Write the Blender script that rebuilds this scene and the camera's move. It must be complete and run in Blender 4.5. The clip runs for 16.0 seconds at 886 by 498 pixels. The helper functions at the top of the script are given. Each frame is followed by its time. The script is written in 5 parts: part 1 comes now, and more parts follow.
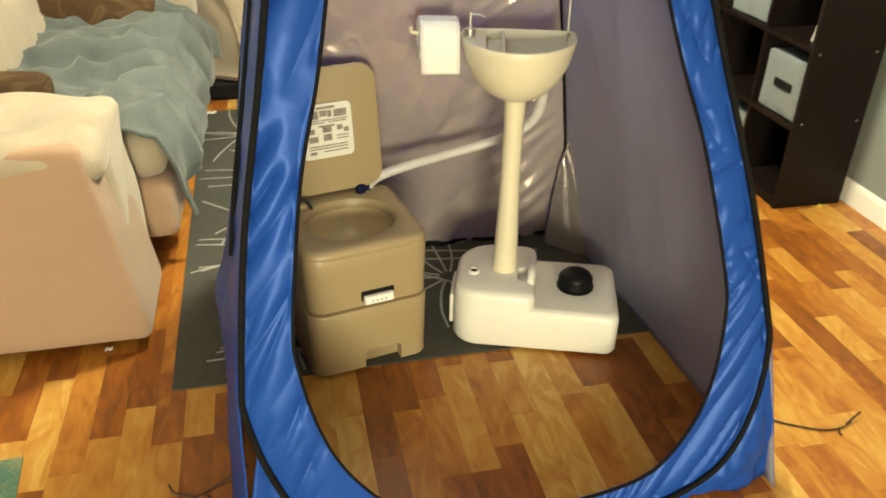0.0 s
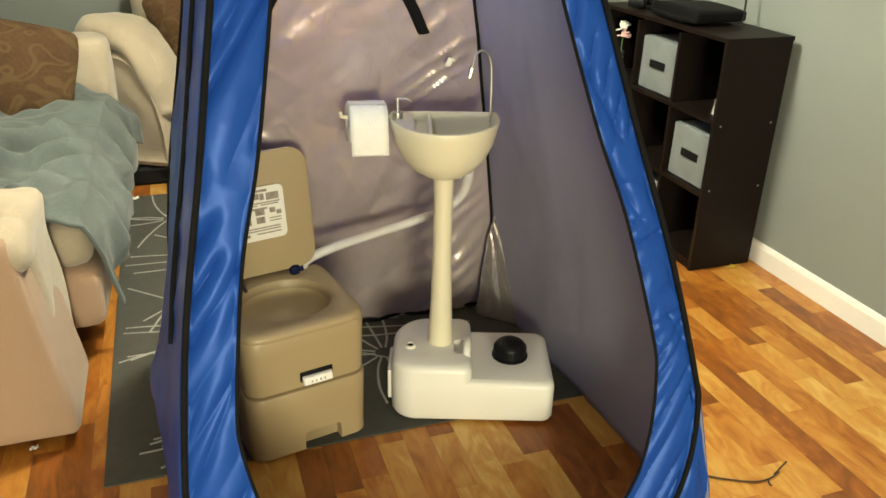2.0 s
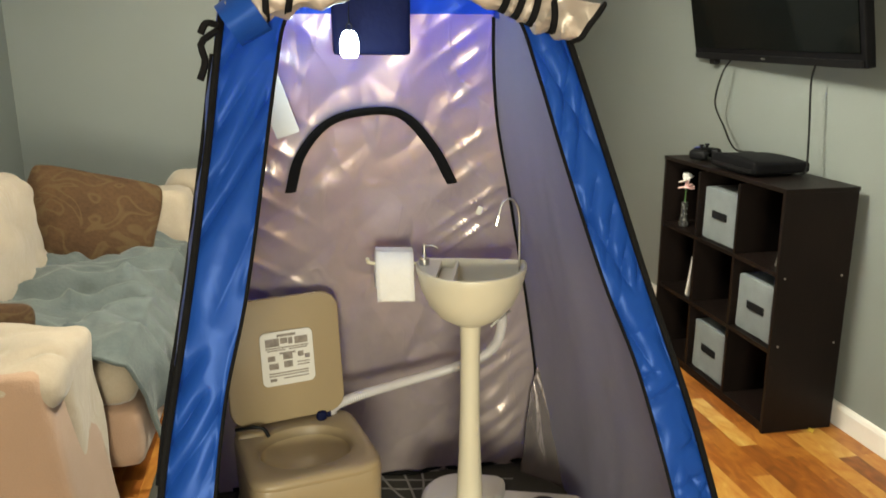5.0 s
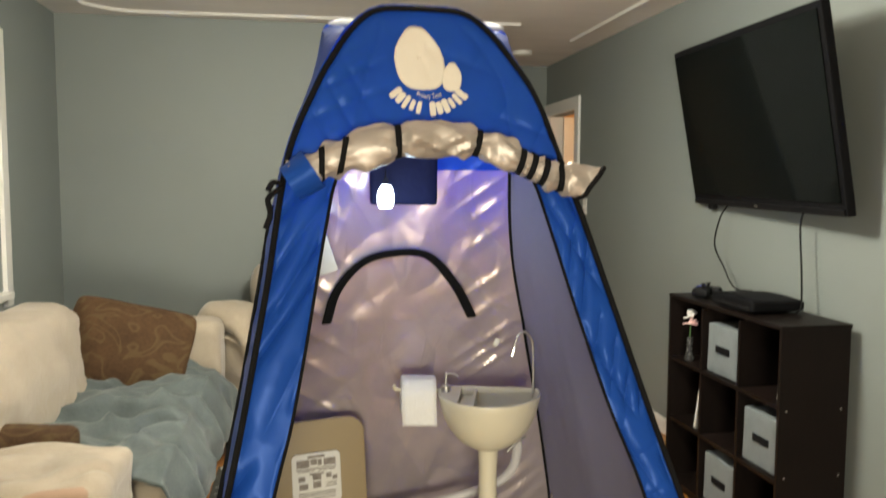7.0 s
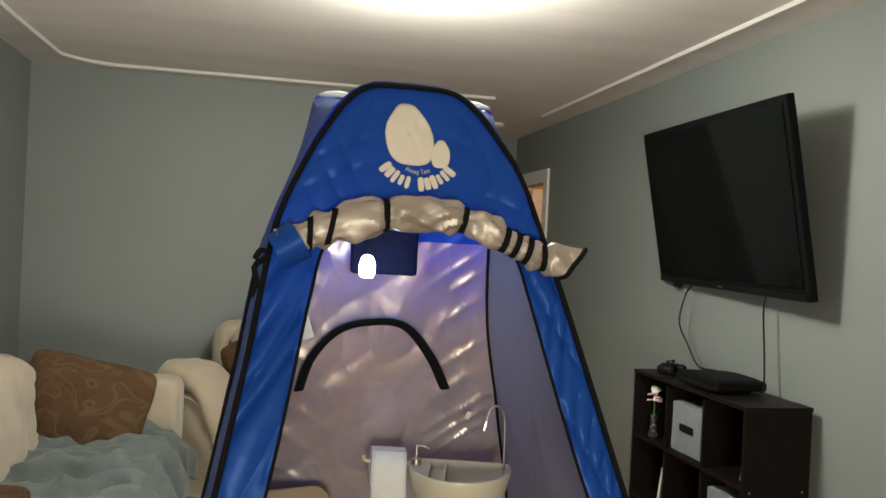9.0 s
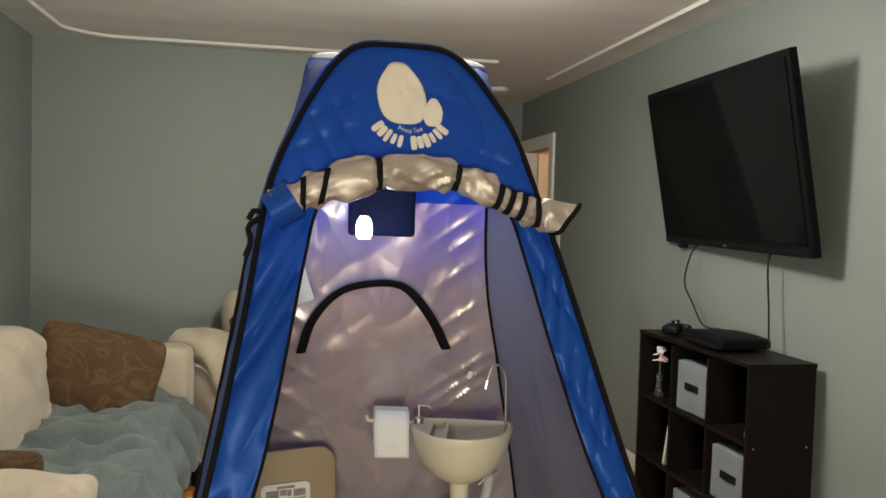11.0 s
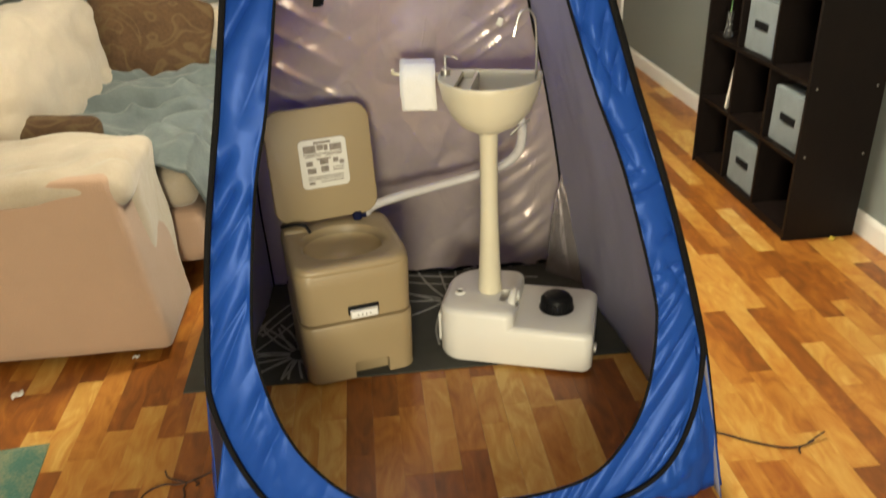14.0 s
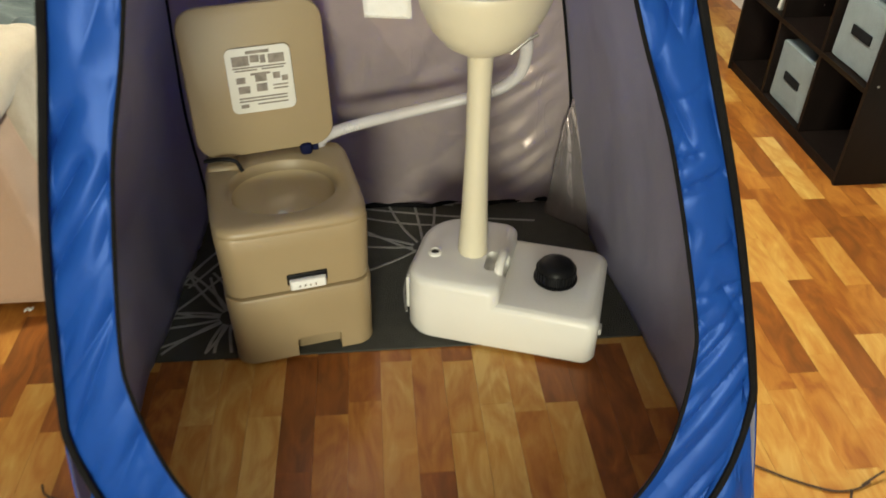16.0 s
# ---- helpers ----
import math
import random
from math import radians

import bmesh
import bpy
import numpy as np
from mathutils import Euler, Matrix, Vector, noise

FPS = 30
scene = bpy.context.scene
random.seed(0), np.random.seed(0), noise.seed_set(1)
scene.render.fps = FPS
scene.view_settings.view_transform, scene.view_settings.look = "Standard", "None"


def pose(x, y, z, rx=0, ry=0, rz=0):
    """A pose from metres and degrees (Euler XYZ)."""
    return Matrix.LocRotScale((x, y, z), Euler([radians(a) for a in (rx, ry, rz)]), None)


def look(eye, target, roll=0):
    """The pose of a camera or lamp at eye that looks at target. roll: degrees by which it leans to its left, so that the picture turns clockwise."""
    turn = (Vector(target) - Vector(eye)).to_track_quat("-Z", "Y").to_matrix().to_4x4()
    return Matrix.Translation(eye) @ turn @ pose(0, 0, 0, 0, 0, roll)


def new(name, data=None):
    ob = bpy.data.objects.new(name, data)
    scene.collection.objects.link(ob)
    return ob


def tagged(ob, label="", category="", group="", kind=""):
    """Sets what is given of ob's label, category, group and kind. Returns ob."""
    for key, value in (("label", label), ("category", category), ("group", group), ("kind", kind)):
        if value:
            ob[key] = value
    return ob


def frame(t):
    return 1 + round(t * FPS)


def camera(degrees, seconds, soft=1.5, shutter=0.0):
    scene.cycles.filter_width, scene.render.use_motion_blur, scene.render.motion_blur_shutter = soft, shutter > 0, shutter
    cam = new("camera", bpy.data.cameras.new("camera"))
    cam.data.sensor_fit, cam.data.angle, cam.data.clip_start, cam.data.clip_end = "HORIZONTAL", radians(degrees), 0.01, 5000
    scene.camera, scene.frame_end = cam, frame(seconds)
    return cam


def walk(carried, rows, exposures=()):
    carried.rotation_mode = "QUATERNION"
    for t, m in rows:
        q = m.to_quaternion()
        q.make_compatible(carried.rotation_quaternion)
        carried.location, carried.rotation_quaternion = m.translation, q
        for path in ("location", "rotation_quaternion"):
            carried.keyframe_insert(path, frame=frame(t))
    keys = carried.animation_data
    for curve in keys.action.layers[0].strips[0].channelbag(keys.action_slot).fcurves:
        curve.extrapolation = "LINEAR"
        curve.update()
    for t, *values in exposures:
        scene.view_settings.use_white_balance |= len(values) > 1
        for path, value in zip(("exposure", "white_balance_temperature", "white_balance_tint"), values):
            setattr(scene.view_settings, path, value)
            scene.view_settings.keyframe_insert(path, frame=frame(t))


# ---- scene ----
cam = camera(58.7, 16.0, 1.6, 0.5)
PATH = [
    (0, (-0.86, 0.227, 1.416), (-0.475, 1.903, 0.395), 1.0),
    (0.5, (-0.908, 0.197, 1.426), (-0.391, 1.882, 0.48), 1.2),
    (1, (-0.899, 0.196, 1.443), (-0.318, 1.896, 0.565), 1.4),
    (1.5, (-0.889, 0.205, 1.443), (-0.295, 1.906, 0.575), 1.2),
    (2, (-0.899, 0.201, 1.443), (-0.307, 1.91, 0.588), 1.3),
    (2.5, (-0.92, 0.206, 1.438), (-0.303, 1.9, 0.571), 1.2),
    (3, (-0.939, 0.191, 1.432), (-0.276, 1.893, 0.617), 1.6),
    (5.5, (-0.66, 0.161, 1.421), (-0.327, 2.09, 1.012), -0.5),
    (6, (-0.669, 0.118, 1.432), (-0.322, 2.057, 1.091), -1.0),
    (6.5, (-0.727, 0.021, 1.427), (-0.396, 1.968, 1.108), -0.3),
    (7, (-0.756, -0.039, 1.459), (-0.407, 1.924, 1.296), 0.2),
    (7.5, (-0.773, -0.044, 1.486), (-0.371, 1.914, 1.418), 1.3),
    (8, (-0.789, -0.047, 1.489), (-0.376, 1.91, 1.47), 2.0),
    (8.5, (-0.8, -0.06, 1.488), (-0.369, 1.893, 1.486), 2.5),
    (9, (-0.81, -0.044, 1.486), (-0.365, 1.906, 1.482), 2.8),
    (11.5, (-0.739, -0.072, 1.458), (-0.322, 1.882, 1.369), 1.2),
    (12, (-0.692, -0.095, 1.462), (-0.267, 1.857, 1.374), 0.4),
    (12.5, (-0.645, -0.067, 1.459), (-0.297, 1.9, 1.358), 0.4),
    (13, (-0.626, -0.073, 1.441), (-0.411, 1.908, 1.265), 0.2),
    (13.5, (-0.617, -0.067, 1.415), (-0.432, 1.837, 0.831), -0.2),
    (14, (-0.575, -0.027, 1.44), (-0.418, 1.746, 0.528), -2.3),
    (14.5, (-0.552, -0.01, 1.423), (-0.442, 1.729, 0.442), -3.0),
    (15, (-0.523, 0.088, 1.398), (-0.419, 1.755, 0.298), -2.9),
    (15.5, (-0.508, 0.371, 1.375), (-0.386, 1.975, 0.186), -0.4),
    (16, (-0.462, 0.554, 1.375), (-0.314, 2.141, 0.167), 0.6),
]
EXPOSURES = [(0.0, 1.0, 7850, -3), (0.6, 0.88, 7350, -3), (3.0, 0.82, 7250, -2), (4.6, 0.72, 6850, 2), (6.0, 0.48, 6650, 4), (7.0, 0.43, 6600, 6), (9.0, -0.10, 6400, 6), (12.5, 0.15, 6400, 6), (13.0, 0.33, 6600, 5), (13.5, 0.34, 6800, 4),
             (14.0, 0.68, 7100, 4), (14.5, 0.68, 7250, 4), (15.0, 0.62, 7350, 4), (16.0, 0.75, 6500, 0)]
walk(cam, [(t, look(eye, target, roll)) for t, eye, target, roll in PATH], EXPOSURES)

# ---- light ----
world = bpy.data.worlds.new("world")
scene.world = world
world.use_nodes = True
world.node_tree.nodes["Background"].inputs[0].default_value = (0.55, 0.6, 0.7, 1)
world.node_tree.nodes["Background"].inputs[1].default_value = 0.01

CEIL = 2.475
XL, XR, YB, YC, YN = -2.21, 1.33, 5.1, 6.6, -2.2


def lamp(name, kind, energy, m, size=0.1, color=(1, 1, 1)):
    data = bpy.data.lights.new(name, kind)
    data.energy, data.color = energy, color
    if kind == "AREA":
        data.shape, data.size = "DISK", size
    else:
        data.shadow_soft_size = size
    ob = new(name, data)
    ob.matrix_world = m
    return ob


lamp("ceiling_lamp_light", "POINT", 63, pose(-0.28, 2.70, 2.25), 0.09, (1.0, 0.96, 0.82))
lamp("ceiling_lamp_downlight", "AREA", 8, look((-0.28, 2.70, 2.355), (-0.28, 2.701, 0.0)), 0.36, (1.0, 0.96, 0.82))
# fill lamp added at the closed near wall, for unseen light behind the camera
lamp("near_fill_light", "AREA", 92, look((-0.95, YN + 0.12, 0.85), (-0.40, 1.5, 0.9)), 1.1, (1.0, 0.93, 0.76))
lamp("side_room_light", "POINT", 22, pose(2.5, 6.0, 2.1), 0.15, (1.0, 0.72, 0.42))
lamp("lantern_light", "POINT", 2.5, pose(-0.55, 1.93, 1.41), 0.03, (0.52, 0.74, 1.0))

# ---- materials ----


def surf(name, col, col2=None, scale=8.0, rough=0.5, bump=0.0, bscale=60.0, metal=0.0, spec=0.5, stretch=(1, 1, 1), rough2=None,
         random_tone=0.0, sheen=0.0, translucent=None, coat=0.0, fine=0.35, detail=4.0, contrast=(0.3, 0.7)):
    m = bpy.data.materials.new(name)
    m.use_nodes = True
    nt = m.node_tree
    n, l = nt.nodes, nt.links
    b = n["Principled BSDF"]
    b.inputs["Roughness"].default_value = rough
    b.inputs["Metallic"].default_value = metal
    b.inputs["Specular IOR Level"].default_value = spec
    b.inputs["Sheen Weight"].default_value = sheen
    b.inputs["Coat Weight"].default_value = coat
    b.inputs["Coat Roughness"].default_value = 0.15
    tc = n.new("ShaderNodeTexCoord")
    mp = n.new("ShaderNodeMapping")
    mp.inputs["Scale"].default_value = stretch
    l.new(tc.outputs["Object"], mp.inputs[0])
    big = n.new("ShaderNodeTexNoise")
    big.inputs["Scale"].default_value = scale
    big.inputs["Detail"].default_value = detail
    l.new(mp.outputs[0], big.inputs["Vector"])
    small = n.new("ShaderNodeTexNoise")
    small.inputs["Scale"].default_value = bscale
    small.inputs["Detail"].default_value = 3
    l.new(mp.outputs[0], small.inputs["Vector"])
    add = n.new("ShaderNodeMix")
    add.inputs[0].default_value = fine
    l.new(big.outputs[0], add.inputs[2])
    l.new(small.outputs[0], add.inputs[3])
    ramp = n.new("ShaderNodeMapRange")
    ramp.inputs[1].default_value, ramp.inputs[2].default_value = contrast
    l.new(add.outputs[0], ramp.inputs[0])
    mix = n.new("ShaderNodeMix")
    mix.data_type = "RGBA"
    c2 = col2 or tuple(c * 0.85 for c in col)
    mix.inputs[6].default_value = (*col, 1)
    mix.inputs[7].default_value = (*c2, 1)
    l.new(ramp.outputs[0], mix.inputs[0])
    out = mix.outputs[2]
    if random_tone:
        info = n.new("ShaderNodeObjectInfo")
        hsv = n.new("ShaderNodeHueSaturation")
        mr = n.new("ShaderNodeMapRange")
        mr.inputs[3].default_value, mr.inputs[4].default_value = 1 - random_tone, 1 + random_tone
        l.new(info.outputs["Random"], mr.inputs[0])
        l.new(mr.outputs[0], hsv.inputs["Value"])
        l.new(out, hsv.inputs["Color"])
        out = hsv.outputs[0]
    l.new(out, b.inputs["Base Color"])
    if rough2 is not None:
        rr = n.new("ShaderNodeMapRange")
        rr.inputs[3].default_value, rr.inputs[4].default_value = rough, rough2
        l.new(small.outputs[0], rr.inputs[0])
        l.new(rr.outputs[0], b.inputs["Roughness"])
    if bump:
        bp = n.new("ShaderNodeBump")
        bp.inputs["Strength"].default_value = bump
        bp.inputs["Distance"].default_value = 0.01
        l.new(small.outputs[0], bp.inputs["Height"])
        l.new(bp.outputs[0], b.inputs["Normal"])
    if translucent:
        tr = n.new("ShaderNodeBsdfTranslucent")
        tr.inputs[0].default_value = (*translucent[:3], 1)
        ms = n.new("ShaderNodeMixShader")
        ms.inputs[0].default_value = translucent[3]
        l.new(b.outputs[0], ms.inputs[1])
        l.new(tr.outputs[0], ms.inputs[2])
        l.new(ms.outputs[0], n["Material Output"].inputs[0])
    return m


def glow(name, col, strength):
    m = bpy.data.materials.new(name)
    m.use_nodes = True
    b = m.node_tree.nodes["Principled BSDF"]
    b.inputs["Base Color"].default_value = (0.8, 0.8, 0.8, 1)
    b.inputs["Emission Color"].default_value = (*col, 1)
    b.inputs["Emission Strength"].default_value = strength
    return m


def creases(m, scale, strength, stretch, turn, width=0.05, depth=0.006):
    """Adds thin sharp crossing creases, in patches, to a fabric's relief."""
    nt = m.node_tree
    n, l = nt.nodes, nt.links
    b = n["Principled BSDF"]
    tc = n.new("ShaderNodeTexCoord")
    last = b.inputs["Normal"].links[0].from_socket if b.inputs["Normal"].links else None
    for sgn, k in ((1, 1.0), (-1, 1.9)):
        mp = n.new("ShaderNodeMapping")
        mp.inputs["Rotation"].default_value = (0.2, radians(turn) * sgn, 0.15 * sgn)
        mp.inputs["Scale"].default_value = stretch
        mp.inputs["Location"].default_value = (3.0 * sgn, 1.0, 2.0)
        l.new(tc.outputs["Object"], mp.inputs[0])
        v = n.new("ShaderNodeTexNoise")
        v.inputs["Scale"].default_value = scale * k
        v.inputs["Detail"].default_value = 2.0
        v.inputs["Distortion"].default_value = 0.6
        l.new(mp.outputs[0], v.inputs["Vector"])
        mid = n.new("ShaderNodeMath")
        mid.operation = "SUBTRACT"
        mid.inputs[1].default_value = 0.5
        l.new(v.outputs[0], mid.inputs[0])
        ab = n.new("ShaderNodeMath")
        ab.operation = "ABSOLUTE"
        l.new(mid.outputs[0], ab.inputs[0])
        mr = n.new("ShaderNodeMapRange")
        mr.interpolation_type = "SMOOTHERSTEP"
        mr.inputs[1].default_value, mr.inputs[2].default_value = 0.0, width
        mr.inputs[3].default_value, mr.inputs[4].default_value = 1.0, 0.0
        l.new(ab.outputs[0], mr.inputs[0])
        patch = n.new("ShaderNodeTexNoise")
        patch.inputs["Scale"].default_value = scale * 0.55
        l.new(tc.outputs["Object"], patch.inputs["Vector"])
        pm = n.new("ShaderNodeMapRange")
        pm.inputs[1].default_value, pm.inputs[2].default_value = (0.42, 0.58) if sgn > 0 else (0.58, 0.42)
        l.new(patch.outputs[0], pm.inputs[0])
        mul = n.new("ShaderNodeMath")
        mul.operation = "MULTIPLY"
        l.new(mr.outputs[0], mul.inputs[0])
        l.new(pm.outputs[0], mul.inputs[1])
        bp = n.new("ShaderNodeBump")
        bp.inputs["Strength"].default_value = strength
        bp.inputs["Distance"].default_value = depth / k
        l.new(mul.outputs[0], bp.inputs["Height"])
        if last is not None:
            l.new(last, bp.inputs["Normal"])
        last = bp.outputs[0]
    l.new(last, b.inputs["Normal"])


def scrolls(m, scale, line):
    """Lays a woven scroll pattern of a second colour over a cloth."""
    nt = m.node_tree
    n, l = nt.nodes, nt.links
    b = n["Principled BSDF"]
    tc = n.new("ShaderNodeTexCoord")
    v = n.new("ShaderNodeTexNoise")
    v.inputs["Scale"].default_value = scale
    v.inputs["Detail"].default_value = 1.0
    v.inputs["Distortion"].default_value = 1.6
    l.new(tc.outputs["Object"], v.inputs["Vector"])
    mu = n.new("ShaderNodeMath")
    mu.operation = "MULTIPLY"
    mu.inputs[1].default_value = 34.0
    l.new(v.outputs[0], mu.inputs[0])
    si = n.new("ShaderNodeMath")
    si.operation = "SINE"
    l.new(mu.outputs[0], si.inputs[0])
    mr = n.new("ShaderNodeMapRange")
    mr.inputs[1].default_value, mr.inputs[2].default_value = 0.45, 0.98
    l.new(si.outputs[0], mr.inputs[0])
    mx = n.new("ShaderNodeMix")
    mx.data_type = "RGBA"
    mx.inputs[7].default_value = (*line, 1)
    l.new(b.inputs["Base Color"].links[0].from_socket, mx.inputs[6])
    l.new(mr.outputs[0], mx.inputs[0])
    l.new(mx.outputs[2], b.inputs["Base Color"])


WALL = surf("wall_paint", (0.222, 0.244, 0.233), (0.200, 0.223, 0.215), 1.3, 0.6, 0.08, 220)
CEILM = surf("ceiling_paint", (0.84, 0.785, 0.75), (0.72, 0.67, 0.64), 1.6, 0.5, 0.14, 40, stretch=(0.6, 3, 1), fine=0.15)
WHITE = surf("white_trim_paint", (0.8, 0.78, 0.74), (0.74, 0.72, 0.68), 3, 0.4, 0.03, 60)
DOORP = surf("cream_door_paint", (0.72, 0.66, 0.56), (0.68, 0.62, 0.52), 3, 0.45, 0.03, 60)
ORANGE = surf("warm_room_wall", (0.62, 0.34, 0.12), (0.55, 0.29, 0.1), 1.5, 0.7)
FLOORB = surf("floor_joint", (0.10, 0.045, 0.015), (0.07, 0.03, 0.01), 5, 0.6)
BLUE = surf("blue_nylon", (0.016, 0.083, 0.38), (0.013, 0.067, 0.315), 5, 0.36, 0.04, 60, spec=0.45, translucent=(0.06, 0.12, 0.88, 0.29), stretch=(1, 1, 0.6))
BLUE.node_tree.nodes["Principled BSDF"].inputs["Specular Tint"].default_value = (0.27, 0.43, 1.0, 1)
SILVER = surf("silver_coating", (0.69, 0.585, 0.55), (0.60, 0.505, 0.48), 3, 0.30, 0.12, 24, metal=0.55, translucent=(0.16, 0.13, 0.8, 0.08))
LINING = surf("grey_lining", (0.315, 0.305, 0.365), (0.285, 0.28, 0.34), 2.5, 0.55, 0.06, 40, metal=0.15, translucent=(0.10, 0.13, 0.75, 0.18))
ROLLS = surf("rolled_silver_fabric", (0.47, 0.415, 0.365), (0.40, 0.35, 0.31), 10, 0.46, 0.10, 30, metal=0.5)
SHINY = surf("shiny_silver_fabric", (0.80, 0.73, 0.74), (0.66, 0.60, 0.62), 8, 0.24, 0.15, 30, metal=0.8)
BLACK = surf("black_webbing", (0.006, 0.006, 0.007), (0.010, 0.010, 0.011), 40, 0.85, 0.2, 300, spec=0.08)
TAN = surf("tan_plastic", (0.345, 0.264, 0.152), (0.325, 0.248, 0.143), 6, 0.42, 0.045, 260)
TANIN = surf("tan_bowl_plastic", (0.58, 0.47, 0.28), (0.56, 0.45, 0.265), 6, 0.20, 0.02, 200)
CREAM = surf("cream_plastic", (0.70, 0.645, 0.495), (0.67, 0.615, 0.47), 6, 0.38, 0.08, 260)
TANKP = surf("white_tank_plastic", (0.75, 0.735, 0.69), (0.72, 0.705, 0.66), 6, 0.4, 0.08, 240)
PAPER = surf("toilet_paper", (0.82, 0.81, 0.79), (0.78, 0.77, 0.75), 30, 0.9, 0.3, 160)
STEEL = surf("polished_metal", (0.6, 0.58, 0.54), (0.5, 0.48, 0.45), 20, 0.34, metal=1.0)
HOSE = surf("hose_plastic", (0.62, 0.60, 0.60), (0.56, 0.54, 0.55), 20, 0.35)
# stands for the lamp's reflection on the tent roof
ROOFGLINT = surf("white_roof_glint", (0.8, 0.8, 0.8), (0.75, 0.75, 0.75), 20, 0.5, translucent=(0.95, 0.95, 0.95, 0.7))
LABEL = surf("label_paper", (0.72, 0.70, 0.64), (0.68, 0.66, 0.6), 20, 0.5)
INK = surf("label_print", (0.17, 0.145, 0.12), (0.30, 0.26, 0.22), 60, 0.6)
SOFA = surf("cream_microfibre", (0.41, 0.345, 0.262), (0.335, 0.278, 0.205), 7, 0.9, 0.12, 150, sheen=0.3)
SOFAP = surf("tan_side_fabric", (0.38, 0.247, 0.168), (0.335, 0.218, 0.148), 5, 0.9, 0.25, 200, sheen=0.2)
BROWN = surf("brown_jacquard", (0.044, 0.0185, 0.0050), (0.080, 0.0395, 0.0125), 8, 0.9, 0.5, 60, sheen=0.0, contrast=(0.34, 0.66), fine=0.45)
TEAL = surf("grey_teal_fleece", (0.108, 0.129, 0.126), (0.070, 0.087, 0.086), 9, 0.95, 0.25, 90, sheen=0.2)
RUG = surf("charcoal_rug", (0.062, 0.062, 0.052), (0.045, 0.045, 0.038), 30, 0.95, 0.6, 260)
RUGLINE = surf("rug_white_pile", (0.36, 0.36, 0.34), (0.27, 0.27, 0.25), 60, 0.95, 0.5, 260)
ESPRESSO = surf("espresso_laminate", (0.009, 0.0058, 0.0048), (0.006, 0.004, 0.0035), 6, 0.45, 0.05, 80, spec=0.13, stretch=(6, 6, 1))
BIN = surf("grey_fabric_bin", (0.18, 0.205, 0.215), (0.15, 0.172, 0.182), 20, 0.9, 0.35, 240)
TVB = surf("tv_bezel", (0.006, 0.006, 0.007), (0.008, 0.008, 0.009), 20, 0.5, spec=0.03)
SCREEN = surf("tv_screen_glass", (0.004, 0.005, 0.005), (0.004, 0.005, 0.005), 5, 0.06, spec=0.15)
BLKP = surf("black_plastic", (0.006, 0.006, 0.007), (0.008, 0.008, 0.009), 20, 0.40, spec=0.13)
PINK = surf("pink_flower", (0.75, 0.35, 0.38), (0.85, 0.7, 0.66), 30, 0.7)
MATM = surf("green_mat", (0.045, 0.13, 0.10), (0.17, 0.20, 0.12), 14, 0.8, 0.4, 120, contrast=(0.42, 0.58))
LOGO = surf("cream_print", (0.70, 0.64, 0.55), (0.66, 0.6, 0.51), 20, 0.6)
NAVY = surf("navy_pocket", (0.004, 0.007, 0.04), (0.003, 0.005, 0.03), 12, 0.7, 0.2, 60, spec=0.15)



def top_glow(m, z0, z1, most):
    """Raises translucency from z0 to z1, building a glow of light into the coating."""
    nt = m.node_tree
    mix = next(n for n in nt.nodes if n.type == "MIX_SHADER")
    tc, sep, mr = nt.nodes.new("ShaderNodeTexCoord"), nt.nodes.new("ShaderNodeSeparateXYZ"), nt.nodes.new("ShaderNodeMapRange")
    nt.links.new(tc.outputs["Object"], sep.inputs[0])
    nt.links.new(sep.outputs["Z"], mr.inputs[0])
    mr.interpolation_type = "SMOOTHSTEP"
    mr.inputs[1].default_value, mr.inputs[2].default_value = z0, z1
    mr.inputs[3].default_value, mr.inputs[4].default_value = mix.inputs[0].default_value, most
    nt.links.new(mr.outputs[0], mix.inputs[0])


# blue light under the roof, put into the lining's upper part
top_glow(SILVER, 1.15, 1.52, 0.5)
creases(SOFA, 5.0, 0.13, (1, 1, 0.8), 40, 0.14, 0.02)
creases(SILVER, 5.0, 0.22, (1, 1, 0.35), 48, 0.05, 0.005)
creases(LINING, 3.0, 0.10, (1, 1, 0.5), 55, 0.05, 0.004)
creases(ROLLS, 7.0, 0.25, (1, 1, 0.4), 40, 0.08, 0.006)
creases(SHINY, 9.0, 0.4, (1, 1, 0.3), 20, 0.07, 0.006)
scrolls(BROWN, 5.0, (0.085, 0.050, 0.018))

# ---- builders ----


def part(name, bm, material, parent=None, label="", smooth=True):
    me = bpy.data.meshes.new(name)
    bmesh.ops.recalc_face_normals(bm, faces=bm.faces)
    if smooth:
        for f in bm.faces:
            f.smooth = True
    bm.to_mesh(me)
    bm.free()
    me.materials.append(material)
    ob = new(name, me)
    if parent is not None:
        ob.parent = parent
    if smooth:
        me.set_sharp_from_angle(angle=radians(38))
    if label:
        ob["label"] = label
    return ob


def thing(name, m, label, category, group="", kind=""):
    ob = new(name)
    ob.empty_display_size = 0.05
    ob.matrix_world = m
    return tagged(ob, label, category, group, kind)


